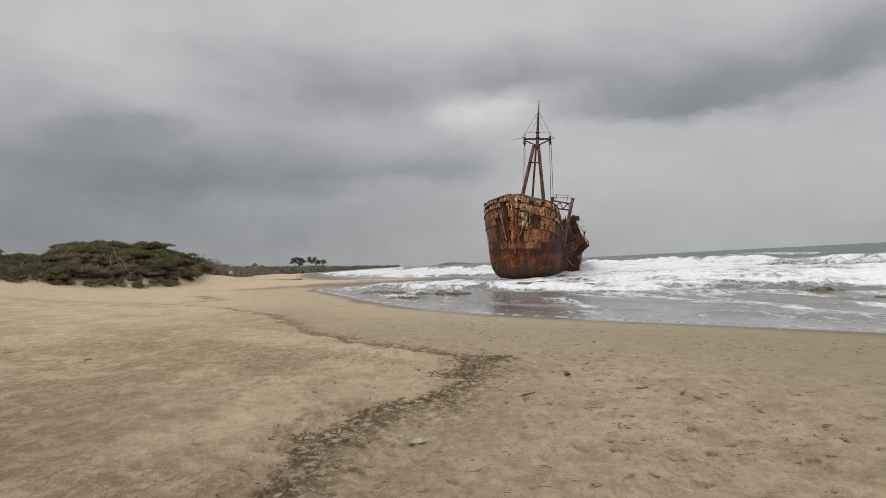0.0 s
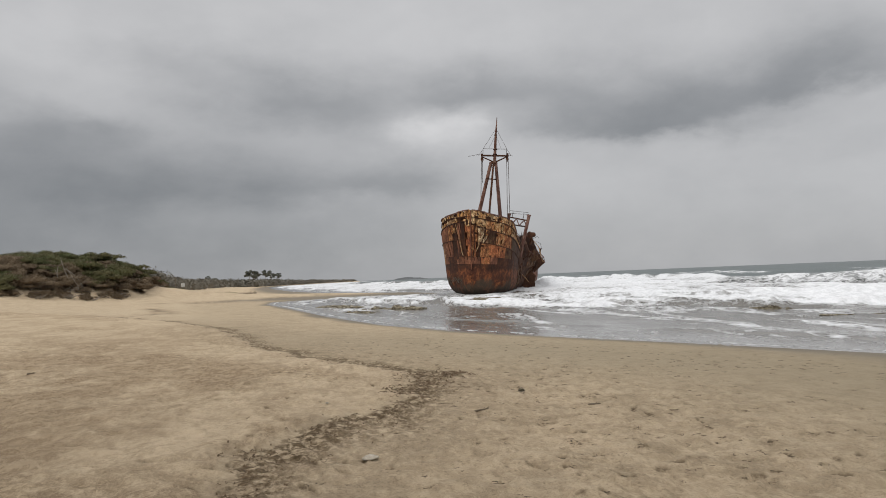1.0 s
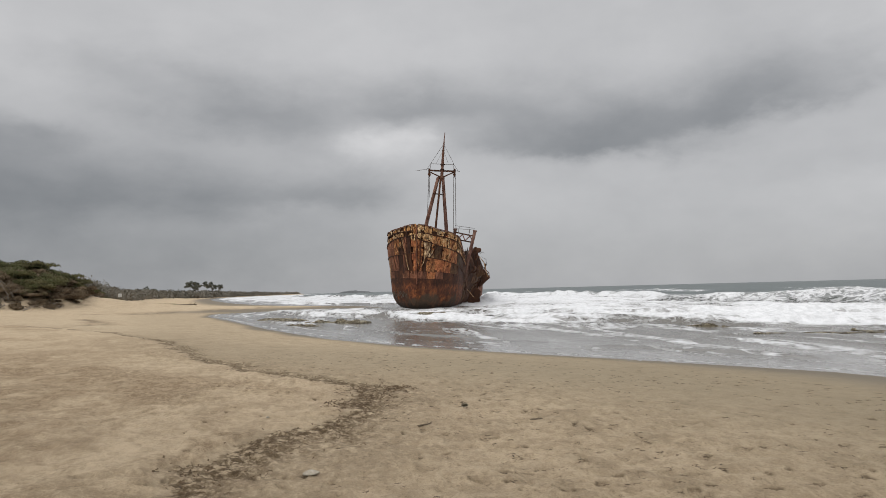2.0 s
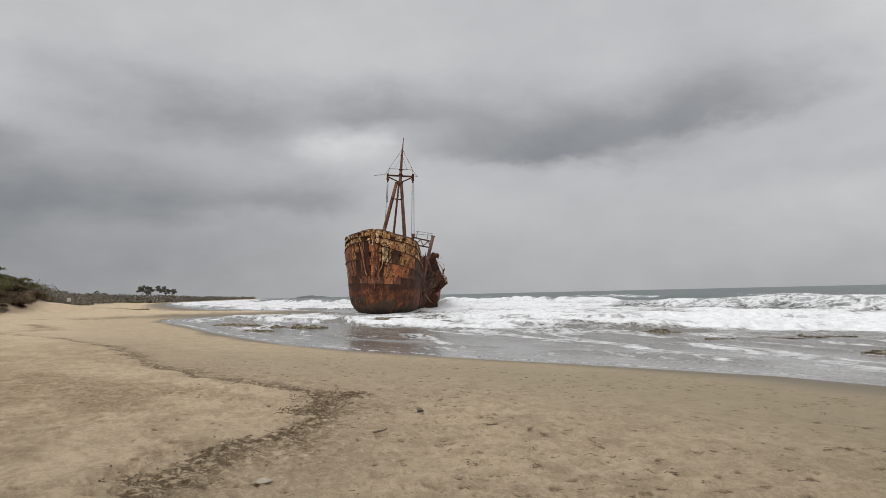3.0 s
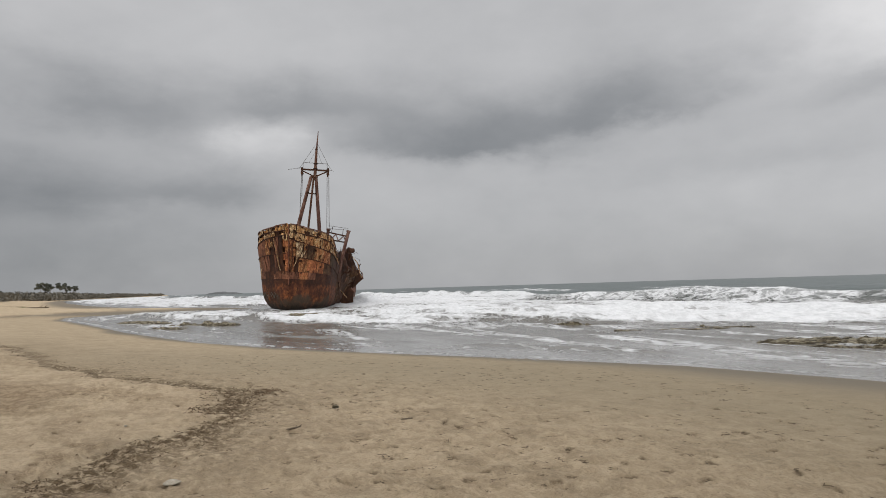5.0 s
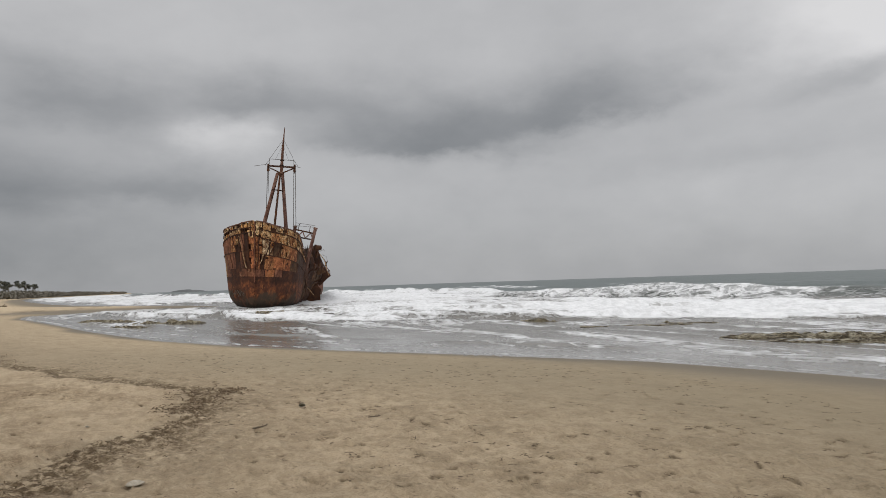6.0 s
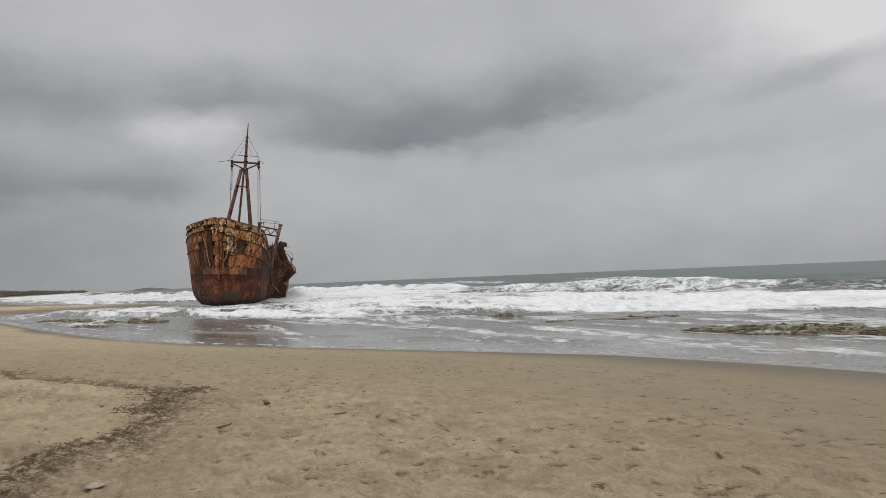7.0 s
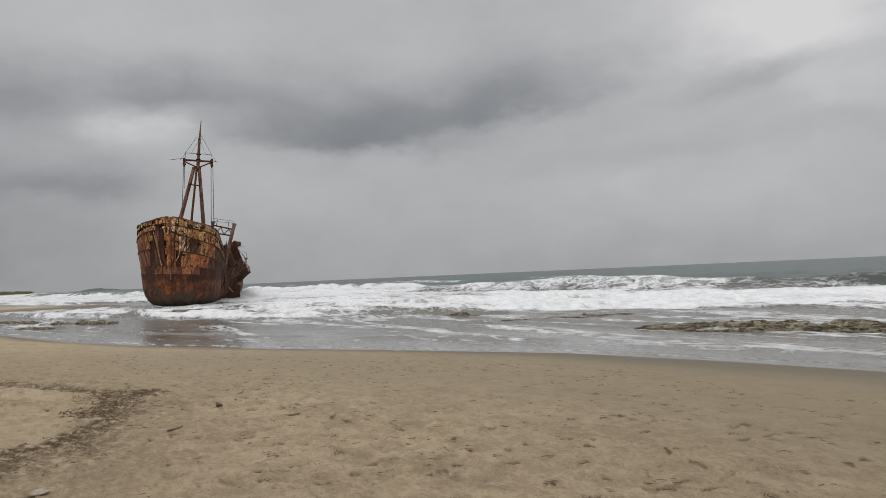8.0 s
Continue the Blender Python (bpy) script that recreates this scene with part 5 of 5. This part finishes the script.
# ---- dunes: scrub, sign, log ----
def bush_mesh(name, seed, wide, tall, leaves, size, material):
    r = np.random.default_rng(seed)
    verts, faces = [], []
    lumps = [(r.uniform(-0.6, 0.6) * wide, r.uniform(-0.6, 0.6) * wide, r.uniform(0.05, 0.62) * tall, r.uniform(0.25, 0.45) * wide) for _ in range(16)]
    for _ in range(leaves):
        lx, ly, lz, lr = lumps[r.integers(len(lumps))]
        n = r.normal(0, 1, 3)
        n /= np.linalg.norm(n)
        n[2] = abs(n[2]) * 1.0 - 0.1
        rad = lr * r.uniform(0.55, 1.12)
        c = np.array((lx, ly, lz)) + n * rad * np.array((1, 1, tall / wide * 0.75))
        c[2] = max(c[2], 0.05)
        t1 = np.cross(n + r.normal(0, 0.6, 3), r.normal(0, 1, 3))
        t1 /= np.linalg.norm(t1) + 1e-6
        t2 = np.cross(n, t1)
        t2 /= np.linalg.norm(t2) + 1e-6
        a = size * r.uniform(0.6, 1.5)
        k = len(verts)
        verts += [c - t1 * a, c - t2 * a * 0.45 + n * a * 0.2, c + t1 * a, c + t2 * a * 0.45 + n * a * 0.2]
        faces.append((k, k + 1, k + 2, k + 3))
    me = bpy.data.meshes.new(name)
    me.from_pydata([tuple(q) for q in verts], [], faces)
    me.materials.append(material)
    return me


def bush(seed, wide, tall, material, label, leaves=5200, size=0.085, name="dune_bush", group="scrub on the dune"):
    top = thing(name, Matrix(), label, "bush", group)
    ob = new("foliage", bush_mesh("foliage", seed, wide, tall, leaves, size, material))
    ob.parent = top
    r = random.Random(seed)
    for _ in range(5):
        bm = bmesh.new()
        a = Vector((r.uniform(-0.4, 0.4), r.uniform(-0.4, 0.4), -0.3))
        b1 = a + Vector((r.uniform(-0.5, 0.5), r.uniform(-0.5, 0.5), tall * 0.5))
        rod(bm, a, b1, 0.06, 0.04, 5)
        rod(bm, b1, b1 + Vector((r.uniform(-0.8, 0.8), r.uniform(-0.8, 0.8), tall * 0.4)), 0.04, 0.015, 5)
        part("stem", bm, BARK, top)
    return top


GREEN_LABEL, BROWN_LABEL = "dense dark olive-green windswept scrub bush on the dune", "brown half-dry tangled scrub bush on the dune"
KINDS = [bush(101, 2.1, 1.5, SCRUB, GREEN_LABEL), bush(102, 2.6, 1.7, SCRUB, GREEN_LABEL), bush(103, 1.9, 1.1, TWIGGY, BROWN_LABEL), bush(104, 2.4, 1.35, TWIGGY, BROWN_LABEL)]


def ground_z(x, y):
    return float(ground_height(np.array([x]), np.array([y]), False)[0])


rng = random.Random(7)
spots = []
for az in np.arange(-33, -12.6, 0.58):
    foot = float(np.interp(az, [-45, -30, -26.8, -23.6, -20, -16.5, -14.5, -13.2, -12.4], [78, 84, 86, 88, 90, 95, 106, 126, 155]))
    for depth, brown in ((1.3, 0.9), (3.2, 0.65), (5.6, 0.4), (8.4, 0.2), (11.6, 0.1)):
        if depth == 1.3 and rng.random() < 0.45:
            continue
        spots.append((az + rng.uniform(-0.3, 0.3), foot + depth + float(np.interp(az, [-23.5, -21.5, -17, -16], [0, 1.8, 1.8, 0.6])) + rng.uniform(-1, 1.5), brown))
for (ax, ay), (bx, by) in zip(DUNE[6:], DUNE[7:11]):
    span = math.hypot(bx - ax, by - ay)
    for k in range(int(span / 3.6)):
        f, off = rng.random(), rng.uniform(0.5, 12)
        nx, ny = -(by - ay) / span, (bx - ax) / span
        if ny > 0 and nx > 0:
            nx, ny = -nx, -ny
        x, y = ax + (bx - ax) * f + nx * off, ay + (by - ay) * f + ny * off
        if math.hypot(x, y) < 210:
            spots.append((math.degrees(math.atan2(x, y)), math.hypot(x, y), 0.35))
used_kind = [False] * 4
for az, r, brown in spots:
    x, y = on_bearing(az, r)
    k = rng.choice((2, 3)) if rng.random() < brown else rng.choice((0, 1))
    size = rng.uniform(0.75, 1.15) * float(np.interp(az, [-24, -21, -17.5, -16, -14, -12.4], [1.0, 1.06, 1.2, 1.0, 0.85, 0.7]))
    m = pose(x, y, ground_z(x, y) - 0.12, 0, 0, rng.uniform(0, 360))
    if not used_kind[k]:
        KINDS[k].matrix_world = m
        KINDS[k].scale = (size, size, size)
        used_kind[k] = True
        continue
    ob = copy_thing(KINDS[k], m)
    ob.scale = (size, size, size * rng.uniform(0.85, 1.15))


# low tufts on the sand bank at the dune's foot
TUFT_LABEL = "low brown tuft of dry growth on the sandy dune foot"
tuft = bush(105, 0.70, 0.55, TWIGGY, TUFT_LABEL, 800, 0.06, "dune_tuft", "tufts at the dune foot")
for k in range(110):
    az = rng.uniform(-33, -12.8)
    foot = float(np.interp(az, [-45, -30, -26.8, -23.6, -20, -16.5, -14.5, -13.2, -12.4], [78, 84, 86, 88, 90, 95, 106, 126, 155]))
    x, y = on_bearing(az, foot + rng.uniform(-0.6, 2.6))
    m, size = pose(x, y, ground_z(x, y) - 0.06, 0, 0, rng.uniform(0, 360)), rng.uniform(0.5, 1.5)
    ob = tuft if k == 0 else copy_thing(tuft, m)
    ob.matrix_world = m
    ob.scale = (size, size, size)


def beach_grass():
    """Low green growth on the sand between the dune foot and the notice board."""
    r = np.random.default_rng(44)
    verts, faces = [], []
    for _ in range(900):
        az, dist = r.uniform(-13.6, -8.6), r.uniform(112, 165)
        x, y = on_bearing(az, dist)
        if fbm(np.array(x * 0.12), np.array(y * 0.08), 45, 3) < 0.47:
            continue
        z = ground_z(x, y)
        for _ in range(9):
            a, lean, tall = r.uniform(0, 6.28), r.uniform(0.05, 0.25), r.uniform(0.15, 0.42)
            cx, cy = x + r.normal(0, 0.22), y + r.normal(0, 0.22)
            dx, dy = math.cos(a), math.sin(a)
            k = len(verts)
            verts += [(cx - dy * 0.05, cy + dx * 0.05, z - 0.03), (cx + dy * 0.05, cy - dx * 0.05, z - 0.03), (cx + dx * lean, cy + dy * lean, z + tall)]
            faces.append((k, k + 1, k + 2))
    ob = mesh_part("beach_grass", verts, faces, GRASS)
    tagged(ob, "sparse low green growth on the upper beach", "grass", kind="stuff")


beach_grass()


def far_scrub():
    r = np.random.default_rng(19)
    verts, faces = [], []
    pts = []
    for az, d0, tall in [(a, float(np.interp(a, [-14, -12, -10.8, -9.8, -9, -7, -6, -4, -2, 0], [130, 225, 360, 480, 560, 610, 680, 910, 1300, 1720])), 0) for a in np.arange(-15, -0.1, 0.055)]:
        for _ in range(3):
            dist = d0 * r.uniform(1.02, 1.25)
            x, y = on_bearing(az + r.uniform(-0.1, 0.1), dist)
            pts.append((x, y, dist))
    for x, y, dist in pts:
        h = r.uniform(0.6, 1.25) * np.interp(dist, [110, 300, 700, 1300, 2200], [1.9, 3.2, 5.2, 5.0, 4.0])
        w = h * r.uniform(1.0, 2.2)
        z0 = max(ground_z(x, y), 1.0)
        near = float(np.interp(dist, [120, 450], [0.38, 1.0]))
        count = int(120 / near)
        n = r.normal(0, 1, (count, 3))
        n /= np.linalg.norm(n, axis=1, keepdims=True)
        n[:, 2] = np.abs(n[:, 2])
        c = np.array((x, y, z0)) + n * np.array((w, w, h)) * r.uniform(0.35, 1, (count, 1))
        a = h * r.uniform(0.10, 0.20, (count, 1)) * near
        t1, t2 = r.normal(0, 0.6, (count, 3)) * a, r.normal(0, 0.5, (count, 3)) * a
        first = len(verts)
        verts += np.stack([c - t1, c - t2, c + t1, c + t2], 1).reshape(-1, 3).tolist()
        faces += [(k, k + 1, k + 2, k + 3) for k in range(first, len(verts), 4)]
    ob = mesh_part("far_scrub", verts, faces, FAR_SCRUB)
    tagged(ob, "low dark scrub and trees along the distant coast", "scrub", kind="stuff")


far_scrub()


def pine(seed, tall):
    top = thing("pine_tree", Matrix(), "distant dark umbrella pine above the coastal scrub", "tree", "pines on the far coast")
    r = np.random.default_rng(seed)
    bm = bmesh.new()
    rod(bm, (0, 0, -0.5), (0.3, 0, tall * 0.45), 0.30, 0.24, 7)
    rod(bm, (0.3, 0, tall * 0.45), (0.1, 0.2, tall * 0.75), 0.24, 0.14, 7)
    for k in range(5):
        a = r.uniform(0, 6.28)
        rod(bm, (0.2, 0.1, tall * 0.6), (math.cos(a) * tall * 0.25, math.sin(a) * tall * 0.25, tall * 0.82), 0.12, 0.05, 5)
    part("trunk", bm, BARK, top)
    verts, faces = [], []
    for lump in range(10):
        a, out = r.uniform(0, 6.28), tall * 0.30 * math.sqrt(r.random())
        lx, ly, lz, lr = math.cos(a) * out, math.sin(a) * out, tall * r.uniform(0.58, 0.93), tall * r.uniform(0.06, 0.13)
        for _ in range(80):
            n = r.normal(0, 1, 3)
            n /= np.linalg.norm(n)
            c = np.array((lx, ly, lz)) + n * lr * np.array((1.15, 1.15, 0.7)) * r.uniform(0.4, 1.15)
            t1, t2 = r.normal(0, 0.026, 3) * tall, r.normal(0, 0.026, 3) * tall
            k = len(verts)
            verts += [c - t1, c - t2, c + t1, c + t2]
            faces.append((k, k + 1, k + 2, k + 3))
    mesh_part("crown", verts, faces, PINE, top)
    return top


PINES = [(-7.72, 900, 18.6), (-7.45, 915, 15.0), (-7.15, 905, 16.6), (-6.55, 915, 17.4), (-6.2, 900, 14.2), (-5.75, 930, 14.0), (-10.6, 640, 8.6), (-10.1, 660, 7.4)]
for k, (az, r, tall) in enumerate(PINES):
    ob = pine(300 + k, tall)
    x, y = on_bearing(az, r)
    ob.matrix_world = pose(x, y, ground_z(x, y), 0, 0, 40 * k)


def islet():
    verts, faces = [], []
    n, m = 40, 10
    for j in range(m):
        for i in range(n):
            u, v = i / (n - 1) * 2 - 1, j / (m - 1) * 2 - 1
            h = max(0.0, 1 - abs(u) ** 3) * max(0.0, 1 - v * v)
            h *= 0.75 + 0.25 * vnoise(u * 4 + 9, v * 2 + 3, 5) + (0.25 if -0.8 < u < 0.1 else 0.0)
            verts.append((u * 50, v * 26, h * 6.6 - 1.0))
    for j in range(m - 1):
        for i in range(n - 1):
            a = j * n + i
            faces.append((a, a + 1, a + n + 1, a + n))
    ob = mesh_part("islet", verts, faces, HILL, None, "", True)
    x, y = on_bearing(4.05, 2000)
    ob.matrix_world = pose(x, y, 0, 0, 0, -4)
    tagged(ob, "low grey rocky islet on the hazy horizon", "island")


islet()


def far_coast():
    verts, faces = [], []
    n = 70
    for i in range(n):
        u = i / (n - 1)
        x0, y0 = on_bearing(-15 + 15.2 * u, 1900 + 500 * u)
        h = (22 * (1 - u) ** 0.6 + 0.5) * (0.8 + 0.4 * float(vnoise(u * 14, 2.0, 8)))
        verts += [(x0, y0 - 20, -1), (x0, y0 + 40, h), (x0, y0 + 260, h * 0.9), (x0, y0 + 300, -1)]
    for i in range(n - 1):
        for k in range(3):
            a = 4 * i + k
            faces.append((a, a + 4, a + 5, a + 1))
    ob = mesh_part("far_coast", verts, faces, HILL, None, "", True)
    tagged(ob, "hazy low headland far along the coast", "headland", kind="structure")


far_coast()


def sign():
    x, y = on_bearing(-12.4, 138)
    top = thing("beach_sign", pose(x, y, ground_z(x, y), 0, 0, 12), "small white notice board on wooden posts at the dune foot", "sign")
    for x, tall in ((-0.75, 2.9), (0.15, 1.9), (0.75, 1.9)):
        bm = bmesh.new()
        beam(bm, (x, 0, -0.3), (x, 0, tall), 0.14, 0.14, (0, 1, 0))
        part("post", bm, WOOD, top)
    bm = bmesh.new()
    beam(bm, (0.15, -0.10, 1.55), (0.75, -0.10, 1.55), 0.05, 0.6)
    part("board", bm, PAINT, top, "white painted board")


sign()


def log(name, m, length, radius, label, forks=2, seed=0):
    r = random.Random(seed)
    bm = bmesh.new()
    p = Vector((-length / 2, 0, radius * 0.6))
    rr = radius
    for k in range(5):
        q = p + Vector((length / 5, r.uniform(-0.1, 0.1) * length / 2, r.uniform(-0.02, 0.06) * length / 2))
        rod(bm, p, q, rr, rr * 0.85, 7)
        if k in (2, 3) and forks:
            rod(bm, q, q + Vector((length * 0.12, r.uniform(-0.2, 0.2) * length, length * 0.12)), rr * 0.6, rr * 0.25, 6)
        p, rr = q, rr * 0.85
    ob = part(name, bm, WOOD)
    ob.matrix_world = m
    return tagged(ob, label, "driftwood")


def lay(x, y, up=0.0, turn=0.0):
    return pose(x, y, ground_z(x, y) + up, 0, 0, turn)


log("driftwood_log", lay(*on_bearing(-7.8, 140), 0.0, 10), 3.2, 0.22, "grey driftwood log lying on the upper beach", 2, 1)

# bleached branches that stick out of the dune scrub
for k, (az, r, h) in enumerate(((-19.9, 93, 2.4), (-19.3, 93.5, 2.8), (-18.9, 93, 2.2), (-18.5, 94, 2.0), (-25.3, 89.5, 1.2))):
    x, y = on_bearing(az, r)
    rr = random.Random(60 + k)
    bm = bmesh.new()
    a = Vector((0, 0, -0.4))
    for j in range(3):
        b2 = a + Vector((rr.uniform(-0.6, 0.1), rr.uniform(-0.2, 0.2), h / 3))
        rod(bm, a, b2, 0.10 - 0.025 * j, 0.075 - 0.02 * j, 6)
        rod(bm, b2, b2 + Vector((rr.uniform(-0.9, 0.9), 0, 0.6)), 0.045, 0.015, 5)
        a = b2
    ob = part("bare_branch", bm, BARK)
    ob.matrix_world = pose(x, y, ground_z(x, y) + 0.3)
    tagged(ob, "bleached bare branch leaning out of the scrub", "branch", "dead branches in the scrub")


# ---- beach rock in the shallows ----
def slab(seed, path, wide, tall, label):
    """A low worn ledge: layered, uneven, along a bent line."""
    r = np.random.default_rng(seed)
    verts, faces = [], []
    path = [Vector((*q, 0)) for q in path]
    n, m = 120, 25
    for i in range(n):
        u = i / (n - 1) * (len(path) - 1)
        k = min(int(u), len(path) - 2)
        c = path[k].lerp(path[k + 1], u - k)
        t = (path[k + 1] - path[k]).normalized()
        side = Vector((t.y, -t.x, 0))
        end = math.sin(math.pi * min(max(i / (n - 1), 0.0), 1.0)) ** 0.35 if 0 < i < n - 1 else 0.0
        for j in range(m):
            v = j / (m - 1) * 2 - 1
            p = c + side * (v * wide * (0.55 + 0.6 * float(vnoise(i * 0.35, seed, 3))))
            h = tall * end * (1 - abs(v) ** 4) * (0.25 + 1.1 * float(fbm(p.x * 1.9, p.y * 1.9, seed, 5))) * float(sstep(fbm(p.x * 0.9, p.y * 0.9, seed + 5, 3), 0.36, 0.50))
            h = math.floor(h / 0.07) * 0.07 * 0.75 + h * 0.25 + 0.05 * float(vnoise(p.x * 5, p.y * 5, 7))
            verts.append((p.x, p.y, -0.15 + h + (0.15 if abs(v) < 0.9 and end > 0 else 0)))
    for i in range(n - 1):
        for j in range(m - 1):
            a = i * m + j
            faces.append((a, a + 1, a + m + 1, a + m))
    ob = mesh_part("rock_ledge", verts, faces, ROCK)
    return tagged(ob, label, "rock", "beach rock in the shallows")


LEDGE = "low layered brown beach rock awash in the shallows"
slab(1, [(17.1, 18.6), (19.1, 15.2), (20.5, 12.0), (22.2, 7.5), (23.5, 2.5)], 0.62, 0.25, LEDGE)
slab(2, [(17.0, 16.6), (18.6, 13.6), (20.0, 10.5)], 0.16, 0.11, LEDGE)
slab(3, [(-2.8, 59.0), (-0.8, 56.5), (0.6, 54.5)], 0.35, 0.22, LEDGE)
slab(4, [(0.8, 50.0), (2.4, 48.4), (4.4, 47.2)], 0.55, 0.34, LEDGE)
slab(5, [(16.9, 26.2), (18.9, 25.1), (20.8, 24.1)], 0.13, 0.08, LEDGE)
slab(7, [(8.2, 62.0), (10.1, 58.4), (12.7, 58.2)], 0.50, 0.26, LEDGE)
slab(8, [(17.2, 31.8), (18.3, 30.2)], 0.18, 0.15, LEDGE)
slab(9, [(20.4, 25.6), (22.0, 23.8)], 0.15, 0.12, LEDGE)
slab(6, [(-0.6, 47.5), (1.2, 45.4)], 0.16, 0.12, LEDGE)


# ---- wrack line and litter ----
def strip(verts, faces, r, x, y, z, length, width, lift):
    a = r.uniform(0, 6.28)
    bend = r.normal(0, 0.9)
    k = len(verts)
    for i in range(4):
        t = i / 3 - 0.5
        ang = a + bend * t
        cx, cy = x + math.cos(ang) * t * length, y + math.sin(ang) * t * length
        h = z + lift * (0.3 + r.uniform(0, 1)) * (1 - abs(t))
        nx, ny = -math.sin(ang) * width / 2, math.cos(ang) * width / 2
        verts += [(cx - nx, cy - ny, h), (cx, cy, h + width * 0.35), (cx + nx, cy + ny, h)]
    for i in range(3):
        b = k + i * 3
        faces += [(b, b + 1, b + 4, b + 3), (b + 1, b + 2, b + 5, b + 4)]


def scatter(name, xs, ys, length, width, lift, seed, label, material=None):
    r = np.random.default_rng(seed)
    zs = ground_height(np.array(xs), np.array(ys), False)
    verts, faces = [], []
    for x, y, z in zip(xs, ys, zs):
        strip(verts, faces, r, x, y, z - 0.004, length * r.uniform(0.4, 1.6), width * r.uniform(0.6, 1.5), lift)
    ob = mesh_part(name, verts, faces, material or WEED)
    return tagged(ob, label, "seaweed", kind="stuff")


r = np.random.default_rng(77)
cand = np.stack([r.uniform(-16, 3.5, 160000), r.uniform(2.5, 50, 160000)], 1)
gap = lobe_gap(cand[:, 0], cand[:, 1])
chance = np.exp(-((gap + 0.30) / 0.28) ** 2) * (0.25 + 0.75 * (fbm(cand[:, 0] * 2, cand[:, 1] * 2, 90, 3) > 0.5))
pick = cand[r.random(len(cand)) < chance * 1.0]
scatter("seaweed_wrack", pick[:, 0], pick[:, 1], 0.046, 0.011, 0.022, 78, "brown dried seaweed wrack strewn along the tide line")
# loose weed bits; those bedded in the dents also stand for the prints' dark
beds = np.array([(px, py) for px, py, *_ in DENTS])
cand = beds[r.random(len(beds)) < 0.45]
more = np.stack([r.uniform(-1.5, 9.5, 1300), 2.6 + 20 * r.random(1300) ** 1.2], 1)
more = more[fbm(more[:, 0] * 0.9, more[:, 1] * 0.9, 91, 3) > 0.50]
cand = np.concatenate([cand, more])
cand = np.concatenate([cand + r.normal(0, 0.022, cand.shape) for _ in range(3)])
ok = (lobe_gap(cand[:, 0], cand[:, 1]) < -0.1) & (shore_gap(cand[:, 0], cand[:, 1]) > 2.5)
scatter("seaweed_bits", cand[ok, 0], cand[ok, 1], 0.075, 0.008, 0.005, 79, "scattered dark bits of seaweed on the trodden sand, some darkening the prints", WEED_DARK)
# the thick tuft at the tip of the wrack line
xs, ys = r.normal(1.75, 0.14, 70), r.normal(12.5, 0.16, 70)
for _cx, _cy, _n in ((1.15, 12.1, 40), (1.35, 11.5, 26), (0.95, 10.9, 40), (1.80, 12.75, 30), (0.75, 10.2, 30)):
    xs, ys = np.append(xs, r.normal(_cx, 0.17, _n)), np.append(ys, r.normal(_cy, 0.30, _n))
scatter("seaweed_tuft", xs, ys, 0.085, 0.013, 0.035, 80, "thick dark tuft of dried seaweed on the sand")


def pebble(name, x, y, size, mat, label, category, seed):
    bm = bmesh.new()
    bmesh.ops.create_icosphere(bm, subdivisions=2, radius=1.0)
    for q in bm.verts:
        n = noise.noise(q.co * 1.3 + Vector((seed, 0, 0)))
        q.co *= 1 + 0.3 * n
        q.co = Vector((q.co.x * size[0], q.co.y * size[1], q.co.z * size[2]))
    ob = part(name, bm, mat, smooth=True)
    ob.matrix_world = lay(x, y, size[2] * 0.55, seed * 37)
    return tagged(ob, label, category)


def shell(x, y):
    """A bleached half shell: a thin open bowl with a ragged rim."""
    bm = bmesh.new()
    rings, seg = 5, 18
    layers = []
    for layer in (0, 1):
        rows = []
        for i in range(rings):
            rad = (i + 1) / rings
            rows.append([bm.verts.new((0.072 * rad * math.cos(a) * (1 + 0.12 * math.sin(3 * a)), 0.038 * rad * math.sin(a), 0.03 * (1 - rad ** 2) * (1 - 0.12 * layer) + 0.008 - 0.006 * layer + 0.006 * math.sin(9 * a) * rad))
                         for a in [2 * math.pi * k / seg for k in range(seg)]])
        layers.append(rows)
    for layer, rows in enumerate(layers):
        for i in range(rings - 1):
            for k in range(seg):
                q = (rows[i][k], rows[i + 1][k], rows[i + 1][(k + 1) % seg], rows[i][(k + 1) % seg])
                bm.faces.new(q if layer == 0 else q[::-1])
        bm.faces.new(rows[0] if layer == 0 else rows[0][::-1])
    for k in range(seg):
        bm.faces.new((layers[0][-1][k], layers[1][-1][k], layers[1][-1][(k + 1) % seg], layers[0][-1][(k + 1) % seg]))
    ob = part("shell", bm, SHELL, smooth=True)
    ob.matrix_world = pose(x, y, ground_z(x, y) + 0.012, 8, -6, -20)
    tagged(ob, "bleached white shell lying on the sand", "shell")


shell(0.313, 6.5)
pebble("stone", 2.42, 10.27, (0.055, 0.04, 0.035), ROCK, "small dark stone on the trodden sand", "stone", 3)
pebble("pebble", -0.15, 9.35, (0.02, 0.017, 0.012), SHELL, "small pale pebble beside the wrack line", "pebble", 4)
for k, (x, y, ln, turn) in enumerate(((-5.3, 13.8, 0.16, -20), (-7.75, 15.9, 0.2, 60), (1.62, 8.7, 0.2, 30), (3.1, 9.2, 0.16, 5))):
    ob = log("driftwood_stick", lay(x, y, 0.0, turn), ln, 0.014, "short dark piece of driftwood on the sand", 1, 20 + k)
    tagged(ob, group="sticks on the sand")
